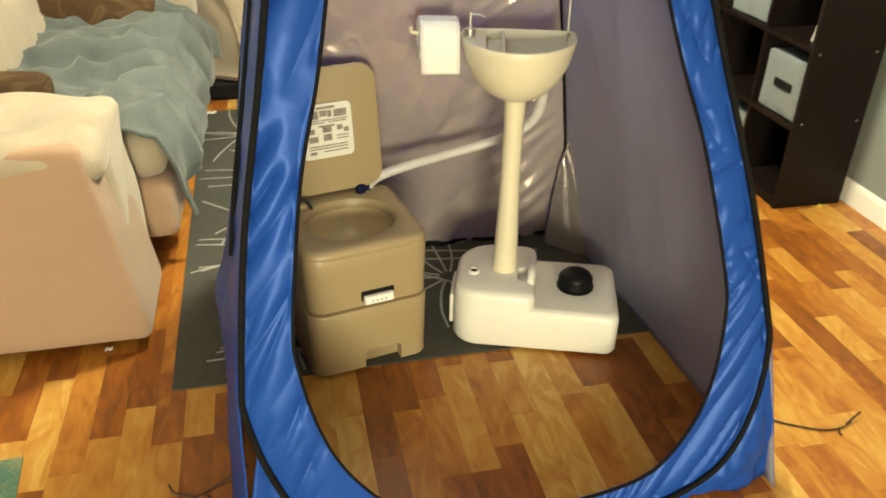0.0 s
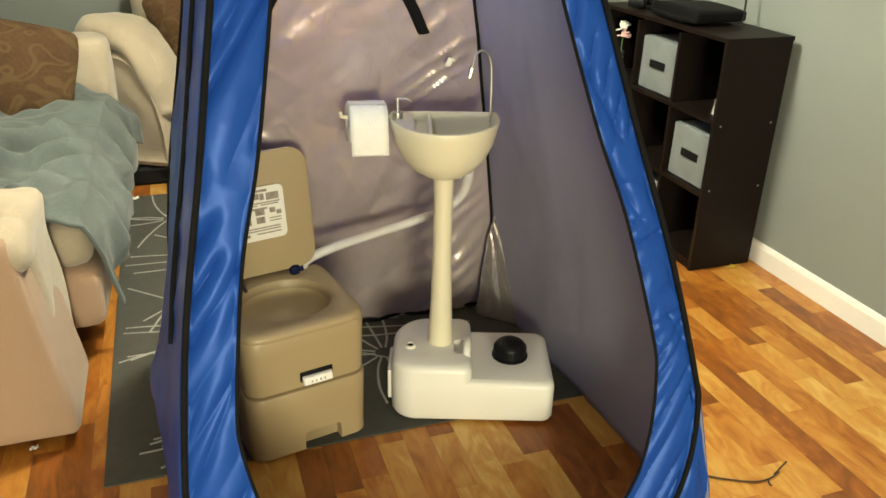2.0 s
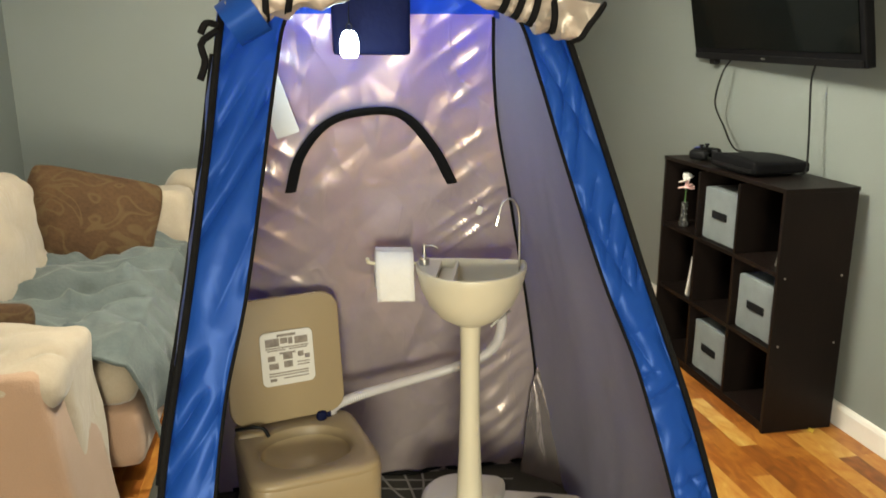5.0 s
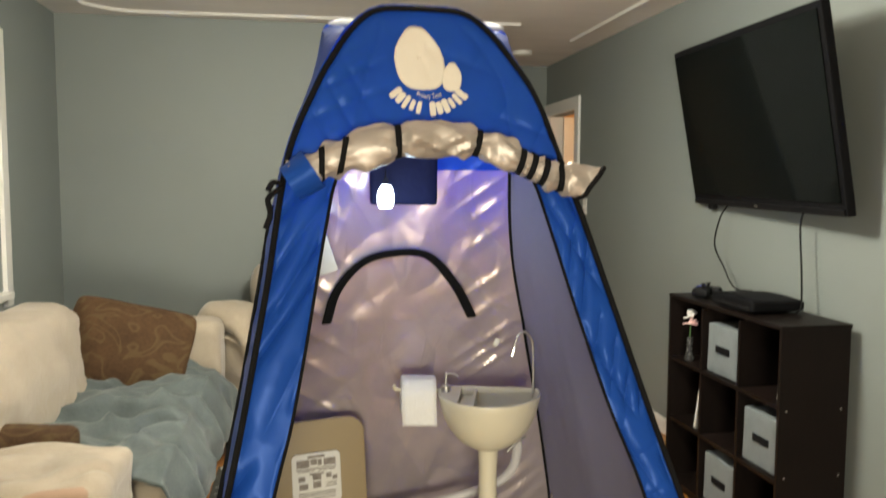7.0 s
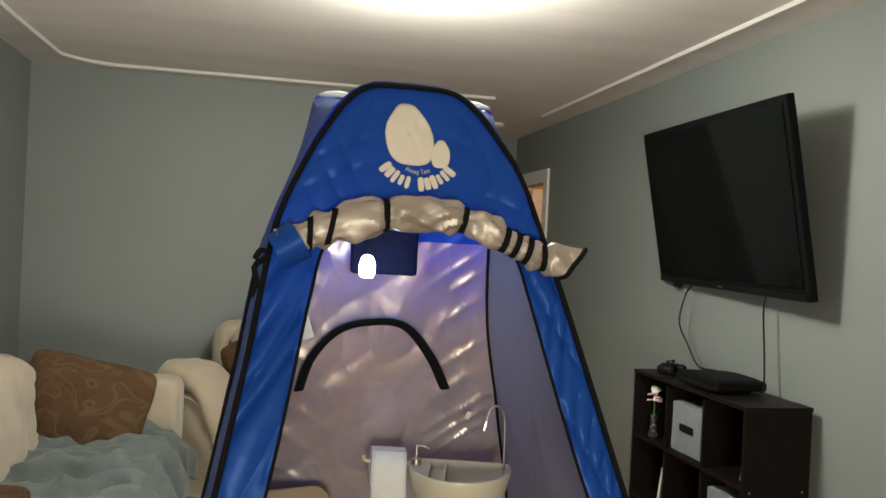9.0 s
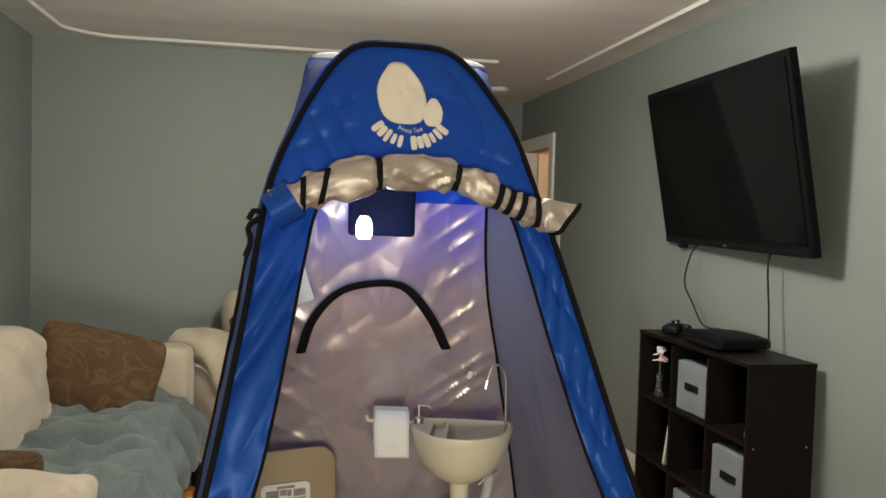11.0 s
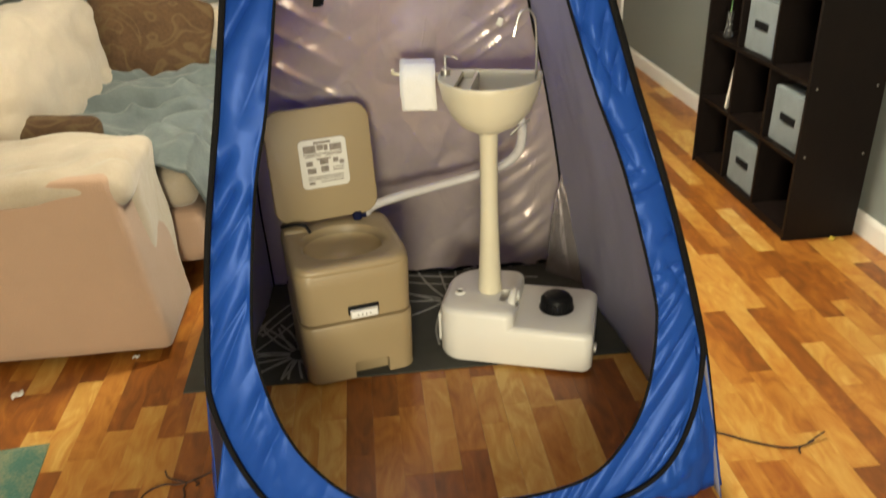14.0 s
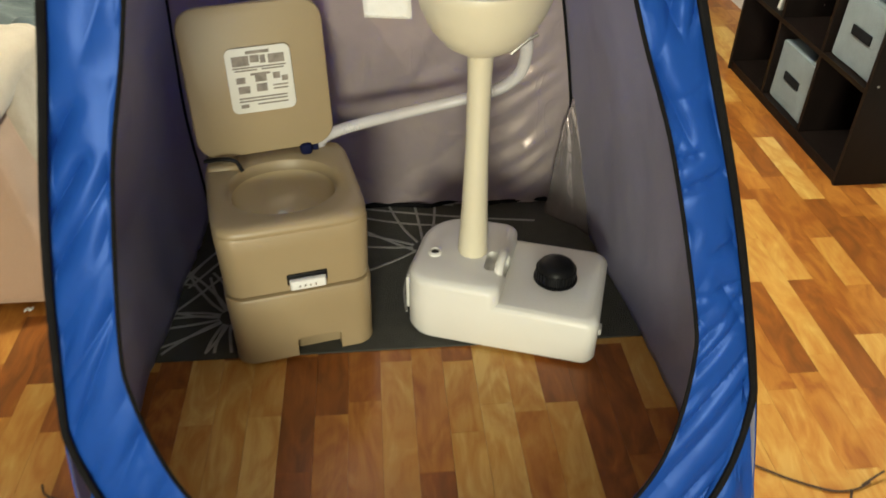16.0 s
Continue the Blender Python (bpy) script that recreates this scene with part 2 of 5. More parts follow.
def box(bm, c, s, bevel=0.0, m=None, seg=2):
    r = bmesh.ops.create_cube(bm, size=1)
    vs = r["verts"]
    for v in vs:
        v.co = Vector((c[0] + v.co.x * s[0], c[1] + v.co.y * s[1], c[2] + v.co.z * s[2]))
    if bevel:
        es = list({e for v in vs for e in v.link_edges})
        res = bmesh.ops.bevel(bm, geom=es, offset=bevel, segments=seg, profile=0.6, affect="EDGES")
        vs = list({v for f in res["faces"] for v in f.verts} | {v for v in vs if v.is_valid})
    if m is not None:
        bmesh.ops.transform(bm, matrix=m, verts=vs)
    return bm


def boxm(c, s, bevel=0.0, m=None):
    return box(bmesh.new(), c, s, bevel, m)


def rbox(bm, c, s, r, cuts=6, m=None, bumpy=0.0, bscale=6.0, taper=None, warp=None):
    """A box with rounded edges of radius r, dense enough to be bent by taper, bumps or a warp."""
    k = bmesh.new()
    bmesh.ops.create_cube(k, size=2)
    bmesh.ops.subdivide_edges(k, edges=list(k.edges), cuts=cuts, use_grid_fill=True)
    for v in k.verts:
        h = Vector((s[0] / 2, s[1] / 2, s[2] / 2))
        # crowd the grid towards the edges, so that the rounding is smooth
        q = Vector([math.copysign(1 - (1 - abs(a)) ** 1.6, a) for a in v.co])
        p = Vector([a * b for a, b in zip(q, h)])
        inner = Vector([max(-b + r, min(b - r, a)) for a, b in zip(p, h)])
        d = p - inner
        if d.length > 1e-9:
            p = inner + d.normalized() * r
        if taper:
            f = taper(p.z / s[2] + 0.5)
            p.x *= f
            p.y *= f
        if warp:
            p = warp(p)
        if bumpy:
            p += noise.noise_vector((p + Vector(c)) * bscale) * bumpy
        v.co = p + Vector(c)
    if m is not None:
        bmesh.ops.transform(k, matrix=m, verts=k.verts)
    tmp = bpy.data.meshes.new("tmp")
    k.to_mesh(tmp)
    k.free()
    bm.from_mesh(tmp)
    bpy.data.meshes.remove(tmp)
    return bm


def tube(bm, pts, r, n=8, closed=False, squash=None):
    """A tube along pts; r is a radius or a function of 0..1."""
    pts = [Vector(p) for p in pts]
    k = len(pts)
    rings = []
    up = Vector((0, 0, 1))
    last = None
    for i, p in enumerate(pts):
        a = pts[(i - 1) % k] if closed or i else p
        b = pts[(i + 1) % k] if closed or i < k - 1 else p
        d = (b - a).normalized()
        if last is None:
            s = d.cross(up)
            if s.length < 1e-3:
                s = d.cross(Vector((0, 1, 0)))
        else:
            s = last - d * last.dot(d)
        s.normalize()
        last = s
        t = d.cross(s)
        rad = r(i / max(1, k - 1)) if callable(r) else r
        q = squash or 1.0
        rings.append([bm.verts.new(p + (s * math.cos(2 * math.pi * j / n) + t * (math.sin(2 * math.pi * j / n) * q)) * rad) for j in range(n)])
    for i in range(k if closed else k - 1):
        a, b = rings[i], rings[(i + 1) % k]
        for j in range(n):
            bm.faces.new((a[j], a[(j + 1) % n], b[(j + 1) % n], b[j]))
    if not closed:
        bm.faces.new(rings[0][::-1])
        bm.faces.new(rings[-1])
    return bm


def sheet(f, nu, nv, closed_u=False):
    """A surface from f(u, v), both 0..1."""
    bm = bmesh.new()
    cols = nu if closed_u else nu + 1
    g = [[bm.verts.new(f(i / nu, j / nv)) for j in range(nv + 1)] for i in range(cols)]
    for i in range(nu):
        a, b = g[i], g[(i + 1) % cols]
        for j in range(nv):
            bm.faces.new((a[j], b[j], b[j + 1], a[j + 1]))
    return bm


def lathe(bm, prof, n=32, c=(0, 0, 0), sx=1.0, sy=1.0):
    rings = [[bm.verts.new((c[0] + r * sx * math.cos(2 * math.pi * j / n), c[1] + r * sy * math.sin(2 * math.pi * j / n), c[2] + z)) for j in range(n)] for r, z in prof]
    for a, b in zip(rings, rings[1:]):
        for j in range(n):
            bm.faces.new((a[j], a[(j + 1) % n], b[(j + 1) % n], b[j]))
    bm.faces.new(rings[0][::-1])
    bm.faces.new(rings[-1])
    return bm


def smoothstep(a, b, x):
    t = max(0.0, min(1.0, (x - a) / (b - a)))
    return t * t * (3 - 2 * t)


def solid(ob, thick, inner=None, offset=-1.0):
    md = ob.modifiers.new("thickness", "SOLIDIFY")
    md.thickness, md.offset = thick, offset
    if inner is not None:
        ob.data.materials.append(inner)
        md.material_offset = 1
        md.material_offset_rim = 0
    return ob


def curve_pts(keys, n):
    """n + 1 points along a Catmull-Rom curve through keys."""
    keys = [Vector(k) for k in keys]
    out = []
    for i in range(n + 1):
        u = i / n * (len(keys) - 1)
        k = min(int(u), len(keys) - 2)
        t = u - k
        p1, p2 = keys[k], keys[k + 1]
        p0 = keys[k - 1] if k else p1 * 2 - p2
        p3 = keys[k + 2] if k + 2 < len(keys) else p2 * 2 - p1
        out.append(0.5 * (2 * p1 + (p2 - p0) * t + (2 * p0 - 5 * p1 + 4 * p2 - p3) * t * t + (3 * p1 - p0 - 3 * p2 + p3) * t ** 3))
    return out


def rrect(a, hx, hy, e):
    c, s = math.cos(a), math.sin(a)
    return Vector((math.copysign(abs(c) ** (2 / e), c) * hx, math.copysign(abs(s) ** (2 / e), s) * hy, 0))


def rounded(x0, x1, y0, y1, radii, n=8):
    """Outline of a rectangle with its own corner radii (from the lower left, counter-clockwise)."""
    out = []
    for (cx, cy, sx, sy, a0), r in zip(((x0, y0, 1, 1, 180), (x1, y0, -1, 1, 270), (x1, y1, -1, -1, 0), (x0, y1, 1, -1, 90)), radii):
        for i in range(n + 1):
            a = radians(a0 + 90 * i / n)
            out.append(Vector((cx + sx * r + r * math.cos(a), cy + sy * r + r * math.sin(a), 0)))
    return out


def stack(bm, outline, layers, m=None, top=True):
    """A closed body from an outline, by layers of (inset, z)."""
    k = len(outline)
    c = sum(outline, Vector()) / k
    hx = (max(p.x for p in outline) - min(p.x for p in outline)) / 2
    hy = (max(p.y for p in outline) - min(p.y for p in outline)) / 2
    rings = []
    for inset, z in layers:
        sx, sy = 1 - inset / hx, 1 - inset / hy
        rings.append([bm.verts.new(Vector((c.x + (p.x - c.x) * sx, c.y + (p.y - c.y) * sy, z))) for p in outline])
    for a, b in zip(rings, rings[1:]):
        for j in range(k):
            bm.faces.new((a[j], a[(j + 1) % k], b[(j + 1) % k], b[j]))
    bm.faces.new(rings[0][::-1])
    if top:
        bm.faces.new(rings[-1])
    if m is not None:
        bmesh.ops.transform(bm, matrix=m, verts=[v for r in rings for v in r])
    return bm


def slab(w, h, t, r, m, edge=None):
    """An upright plate in the xz plane with rounded corners."""
    e = edge or t * 0.4
    bm = bmesh.new()
    stack(bm, rounded(-w / 2, w / 2, -h / 2, h / 2, (r,) * 4), [(e, -t / 2), (e * 0.3, -t / 2 + e * 0.3), (0, -t / 2 + e), (0, t / 2 - e), (e * 0.3, t / 2 - e * 0.3), (e, t / 2)], m @ pose(0, 0, 0, 90, 0, 0))
    return bm


def carve(ob, bm):
    """Cuts the body bm out of ob's mesh."""
    me = bpy.data.meshes.new("cut")
    bmesh.ops.recalc_face_normals(bm, faces=bm.faces)
    bm.to_mesh(me)
    bm.free()
    cut = new("cut", me)
    cut.matrix_world = ob.matrix_world if ob.parent is None else ob.parent.matrix_world
    md = ob.modifiers.new("cut", "BOOLEAN")
    md.object, md.operation, md.solver = cut, "DIFFERENCE", "EXACT"
    md.use_self = True
    bpy.context.view_layer.update()
    made = bpy.data.meshes.new_from_object(ob.evaluated_get(bpy.context.evaluated_depsgraph_get()))
    ob.modifiers.clear()
    ob.data = made
    made.set_sharp_from_angle(angle=radians(38))
    bpy.data.objects.remove(cut)
    return ob


# ---- structure ----


def wall(name, c, s, material=WALL, label="smooth painted interior wall in grey blue"):
    ob = part(name, boxm(c, s), material, smooth=False)
    return tagged(ob, label, "wall", kind="structure")


DY0, DY1, DZ = 5.83, 6.50, 2.04
wall("wall_back", ((XL + 0.25) / 2, YB + 0.06, CEIL / 2), (0.25 - XL, 0.12, CEIL))
wall("wall_hall_side", (0.19, (YB + YC) / 2 + 0.06, CEIL / 2), (0.12, YC - YB - 0.12, CEIL))
wall("wall_hall_end", ((0.25 + XR) / 2, YC + 0.06, CEIL / 2), (XR - 0.25 + 0.24, 0.12, CEIL))
wall("wall_right", (XR + 0.06, (YN + DY0) / 2, CEIL / 2), (0.12, DY0 - YN, CEIL))
wall("wall_right_over_door", (XR + 0.06, (DY0 + DY1) / 2, (DZ + CEIL) / 2), (0.12, DY1 - DY0, CEIL - DZ))
wall("wall_right_end", (XR + 0.06, (DY1 + YC) / 2, CEIL / 2), (0.12, YC - DY1, CEIL))
wall("wall_near", ((XL + XR) / 2, YN - 0.06, CEIL / 2), (XR - XL + 0.24, 0.12, CEIL))
WY0, WY1, WZ0, WZ1 = 2.9, 4.12, 0.93, 2.13
wall("wall_left", (XL - 0.06, (YN + WY0) / 2, CEIL / 2), (0.12, WY0 - YN, CEIL))
wall("wall_left_far", (XL - 0.06, (WY1 + YB) / 2 + 0.06, CEIL / 2), (0.12, YB - WY1 + 0.12, CEIL))
wall("wall_left_under", (XL - 0.06, (WY0 + WY1) / 2, WZ0 / 2), (0.12, WY1 - WY0, WZ0))
wall("wall_left_over", (XL - 0.06, (WY0 + WY1) / 2, (WZ1 + CEIL) / 2), (0.12, WY1 - WY0, CEIL - WZ1))
tagged(part("ceiling", boxm(((XL + XR) / 2, (YN + YC) / 2, CEIL + 0.06), (XR - XL + 0.3, YC - YN + 0.4, 0.12)), CEILM, smooth=False),
       "matt off-white plaster ceiling with faint brush marks", "ceiling", kind="structure")
floor = tagged(part("floor", boxm(((XL + XR) / 2 + 0.6, (YN + YC) / 2, -0.06), (XR - XL + 1.6, YC - YN + 0.4, 0.12)), FLOORB, smooth=False),
               "glossy acacia-look laminate strip floor in mixed browns", "floor", kind="structure")

# baseboards
def baseboard(name, p, q, nx, ny):
    bm = bmesh.new()
    d = (Vector(q) - Vector(p))
    prof = [(0, 0), (0.014, 0), (0.014, 0.075), (0.010, 0.088), (0.004, 0.095), (0, 0.095)]
    ends = []
    for e in (Vector(p), Vector(p) + d):
        ends.append([bm.verts.new((e.x + nx * o, e.y + ny * o, z)) for o, z in prof])
    for j in range(len(prof)):
        k = (j + 1) % len(prof)
        bm.faces.new((ends[0][j], ends[0][k], ends[1][k], ends[1][j]))
    bm.faces.new(ends[0])
    bm.faces.new(ends[1][::-1])
    return tagged(part(name, bm, WHITE, smooth=False), "white painted moulded skirting along the wall", "baseboard", kind="structure")


baseboard("baseboard_right", (XR, YN, 0), (XR, DY0 - 0.09, 0), -1, 0)
baseboard("baseboard_back", (XL, YB, 0), (0.25, YB, 0), 0, -1)
baseboard("baseboard_left", (XL, YN, 0), (XL, YB, 0), 1, 0)
baseboard("baseboard_hall", (0.25, YC, 0), (XR, YC, 0), 0, -1)

# thin cord cover on the ceiling, following the walls
def ceiling_trim(name, pts):
    bm = bmesh.new()
    tube(bm, pts, 0.010, 4, squash=1.2)
    return tagged(part(name, bm, WHITE), "thin white moulding strip fixed to the ceiling", "trim", kind="structure")


ceiling_trim("trim_ceiling_right", [(1.06, YN + 0.2, CEIL - 0.004), (1.10, 3.4, CEIL - 0.004), (1.11, 5.35, CEIL - 0.004)])
ceiling_trim("trim_ceiling_back", [(-2.0, YN + 0.2, CEIL - 0.004), (-1.985, 4.0, CEIL - 0.004), (-1.965, 4.74, CEIL - 0.004), (-1.93, 4.80, CEIL - 0.004), (-1.85, 4.88, CEIL - 0.004), (-1.76, 4.925, CEIL - 0.004), (-1.70, 4.935, CEIL - 0.004), (0.61, 4.87, CEIL - 0.004)])

# doorway to the side room, with its door standing open
def door():
    d = thing("door_1", pose(XR, DY0, 0), "open cream painted door with white casing and brass knob", "door", kind="structure")
    for y, w, z0, z1, nm in ((-0.045, 0.09, 0, DZ + 0.10, "jamb_casing"), (DY1 - DY0 + 0.045, 0.09, 0, DZ + 0.10, "jamb_casing")):
        part(nm, boxm((-0.008, y, (z0 + z1) / 2), (0.022, w, z1 - z0), 0.004), WHITE, d, smooth=False)
    part("head_casing", boxm((-0.008, (DY1 - DY0) / 2, DZ + 0.05), (0.022, DY1 - DY0, 0.10), 0.004), WHITE, d, smooth=False)
    part("jamb", boxm((0.06, -0.006 + 0.012, DZ / 2), (0.118, 0.018, DZ)), WHITE, d, smooth=False)
    part("jamb", boxm((0.06, DY1 - DY0 - 0.006, DZ / 2), (0.118, 0.018, DZ)), WHITE, d, smooth=False)
    leaf = part("door_leaf", boxm((0.40, 0.60, DZ / 2), (0.60, 0.035, DZ - 0.02), 0.003), DOORP, d, smooth=False)
    kb = bmesh.new()
    lathe(kb, [(0.0, 0), (0.022, 0.0), (0.012, 0.01), (0.012, 0.03), (0.026, 0.04), (0.028, 0.055), (0.018, 0.07), (0.0, 0.072)], 16)
    bmesh.ops.transform(kb, matrix=pose(0.64, 0.58, 0.95, 90, 0, 0), verts=kb.verts)
    part("door_knob", kb, STEEL, leaf)
    return d


door()
wall("wall_side_room_far", (2.9, 6.4, CEIL / 2), (0.1, 2.4, CEIL), ORANGE, "warm orange painted wall of the side room")
wall("wall_side_room_end", (2.2, 7.3, CEIL / 2), (1.5, 0.1, CEIL), ORANGE, "warm orange painted wall of the side room")
wall("wall_side_room_near", (2.2, 5.2, CEIL / 2), (1.5, 0.1, CEIL), ORANGE, "warm orange painted wall of the side room")
tagged(part("ceiling_side_room", boxm((2.2, 6.3, CEIL + 0.05), (1.6, 2.2, 0.1)), CEILM, smooth=False), "plain ceiling of the side room", "ceiling", kind="structure")
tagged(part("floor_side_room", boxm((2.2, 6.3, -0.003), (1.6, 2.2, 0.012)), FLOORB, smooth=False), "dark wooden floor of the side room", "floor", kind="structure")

# window with a closed pale blind
def window():
    w = thing("window_1", pose(XL, (WY0 + WY1) / 2, (WZ0 + WZ1) / 2), "white framed window with a lowered pale pleated blind", "window", kind="structure")
    hw, hh = (WY1 - WY0) / 2, (WZ1 - WZ0) / 2
    for y in (-hw - 0.04, hw + 0.04):
        part("window_frame", boxm((0.008, y, 0), (0.026, 0.08, 2 * hh + 0.16), 0.004), WHITE, w, smooth=False)
    part("window_frame", boxm((0.008, 0, hh + 0.04), (0.026, 2 * hw, 0.08), 0.004), WHITE, w, smooth=False)
    part("window_sill", boxm((0.02, 0, -hh - 0.02), (0.06, 2 * hw + 0.02, 0.035), 0.005), WHITE, w, smooth=False)
    n = 46
    part("blind", sheet(lambda u, v: Vector((-0.03 + 0.003 * (1 if int(round(v * n)) % 2 else -1), (u - 0.5) * 2 * hw, (v - 0.5) * 2 * hh)), 2, n), BLIND, w, "pale pleated fabric blind", smooth=False)
    return w


BLIND = surf("pale_blind", (0.86, 0.84, 0.79), (0.82, 0.80, 0.75), 4, 0.8, 0.1, 80)
window()

# ---- ceiling lamps ----
def ceiling_lamp(x, y):
    l = thing("ceiling_lamp", pose(x, y, CEIL), "round white flush ceiling lamp, switched on", "ceiling lamp", group="ceiling lamps")
    bm = bmesh.new()
    lathe(bm, [(0.0, -0.03), (0.25, -0.03), (0.255, 0.0), (0.0, 0.0)], 32)
    part("base", bm, WHITE, l)
    bm = bmesh.new()
    lathe(bm, [(0.0, -0.105), (0.09, -0.102), (0.165, -0.088), (0.215, -0.063), (0.235, -0.032), (0.0, -0.031)], 32)
    part("diffuser", bm, glow("lamp_glass", (1.0, 0.93, 0.80), 36.0), l, "glowing opal glass")
    return l


ceiling_lamp(-0.28, 2.70)


def hall_fixture():
    f = thing("smoke_detector", pose(0.91, 5.9, CEIL), "round white smoke detector on the hall ceiling", "smoke detector")
    bm = bmesh.new()
    lathe(bm, [(0.0, -0.035), (0.05, -0.034), (0.072, -0.024), (0.078, -0.008), (0.078, 0.0), (0.0, 0.0)], 28)
    part("body", bm, WHITE, f)
    return f


hall_fixture()


def light_switch():
    f = thing("light_switch", pose(XR, 5.60, 1.30), "white plastic light switch plate on the wall", "light switch")
    part("plate", boxm((-0.004, 0, 0), (0.008, 0.075, 0.118), 0.003), WHITE, f, smooth=False)
    part("toggle", boxm((-0.012, 0, 0), (0.012, 0.01, 0.022), 0.003), WHITE, f, smooth=False)
    return f


light_switch()

# ---- the pop-up tent ----
HOOP = [(0, 1.85), (0.095, 1.843), (0.154, 1.80), (0.208, 1.725), (0.240, 1.67), (0.282, 1.57), (0.325, 1.43), (0.381, 1.21), (0.437, 0.98),
        (0.507, 0.71), (0.556, 0.45), (0.562, 0.36), (0.53, 0.22), (0.46, 0.10), (0.35, 0.035), (0.2, 0.008), (0, 0.004)]
OPENING = [(0, 1.56), (0.10, 1.555), (0.17, 1.53), (0.215, 1.47), (0.24, 1.38), (0.285, 1.18), (0.335, 0.98), (0.39, 0.80), (0.44, 0.55),
           (0.445, 0.45), (0.42, 0.31), (0.37, 0.20), (0.28, 0.105), (0.15, 0.067), (0, 0.06)]
SIDE = [(0, 1.86), (0.095, 1.854), (0.160, 1.81), (0.213, 1.735), (0.248, 1.67), (0.287, 1.57), (0.33, 1.43), (0.385, 1.21), (0.44, 0.98),
        (0.51, 0.71), (0.562, 0.45), (0.58, 0.30), (0.59, 0.15), (0.60, 0.004)]

# the rear arch has square shoulders
REAR = [(0, 1.85), (0.10, 1.850), (0.19, 1.855), (0.226, 1.856), (0.240, 1.835), (0.255, 1.76), (0.278, 1.66), (0.298, 1.55), (0.320, 1.43), (0.354, 1.21), (0.405, 0.98),
        (0.469, 0.71), (0.517, 0.45), (0.534, 0.30), (0.543, 0.15), (0.552, 0.004)]


def tcx(z):
    return -0.40 - 0.058 * z + 0.013 * smoothstep(1.5, 1.7, z)


def bcx(z):
    return tcx(z) - 0.03 * smoothstep(1.8, 1.2, z) + 0.029 * smoothstep(1.35, 1.8, z)


def ocx(z):
    return tcx(z) + 0.012 + 0.003 * z


def tuck(z):
    return 0.014 * smoothstep(1.6, 1.2, z) * smoothstep(0.0, 0.25, z)


def yfront(z):
    return 1.33 + 0.225 * z


def yback(z):
    return 2.58 - 0.32 * z + 0.055 * math.sin(math.pi * min(1.0, z / 1.065))


def along(tab, n):
    """n + 1 points evenly spaced along a smoothed half profile."""
    pts = curve_pts([(a, 0, z) for a, z in tab], 200)
    ds = [0.0]
    for a, b in zip(pts, pts[1:]):
        ds.append(ds[-1] + (b - a).length)
    out = []
    k = 0
    for i in range(n + 1):
        d = ds[-1] * i / n
        while k < len(ds) - 2 and ds[k + 1] < d:
            k += 1
        t = (d - ds[k]) / max(1e-9, ds[k + 1] - ds[k])
        p = pts[k].lerp(pts[k + 1], t)
        out.append((max(0.0, p.x), p.z))
    return out


def loop(tab, n, mid, take_in):
    """A closed outline in the front panel's plane, from the top down one side and up the other."""
    half = along(tab, n)
    left = [Vector((mid(z) - a + take_in * tuck(z), yfront(z), z)) for a, z in half]
    right = [Vector((mid(z) + a, yfront(z), z)) for a, z in half]
    return left + right[-2:0:-1]


def wrinkle(p, amp, f=(5, 5, 3), seed=0.0):
    q = Vector((p.x * f[0], p.y * f[1], p.z * f[2])) + Vector((seed, seed * 0.7, 0))
    a = noise.noise(q)
    b = 1 - abs(noise.noise(q * 2.3))
    return amp * (0.7 * a + 0.6 * (b * b - 0.5))


def zigzag(q):
    return abs(2 * (q - math.floor(q)) - 1)


def pull(x, z, way, spacing, seed, length=0.3, cover=0.0, sharp=2.6):
    """Straight pulled creases of taut nylon along one way (degrees), flat between, that come and go."""
    c, s = math.cos(radians(way)), math.sin(radians(way))
    fa, fb = x * c + z * s, z * c - x * s
    fb += 0.003 * noise.noise(Vector((fa * 4, fb * 8, seed + 9)))
    q = fb / spacing + 0.8 * noise.noise(Vector((fb * 0.35 / spacing, seed, 0)))
    # each crease starts and ends at its own place
    k = smoothstep(-0.22 - cover, 0.22 - cover, noise.noise(Vector((fa / length, 7.3 * math.floor(q + 0.5) + seed, 0.4))))
    return k * zigzag(q) ** sharp


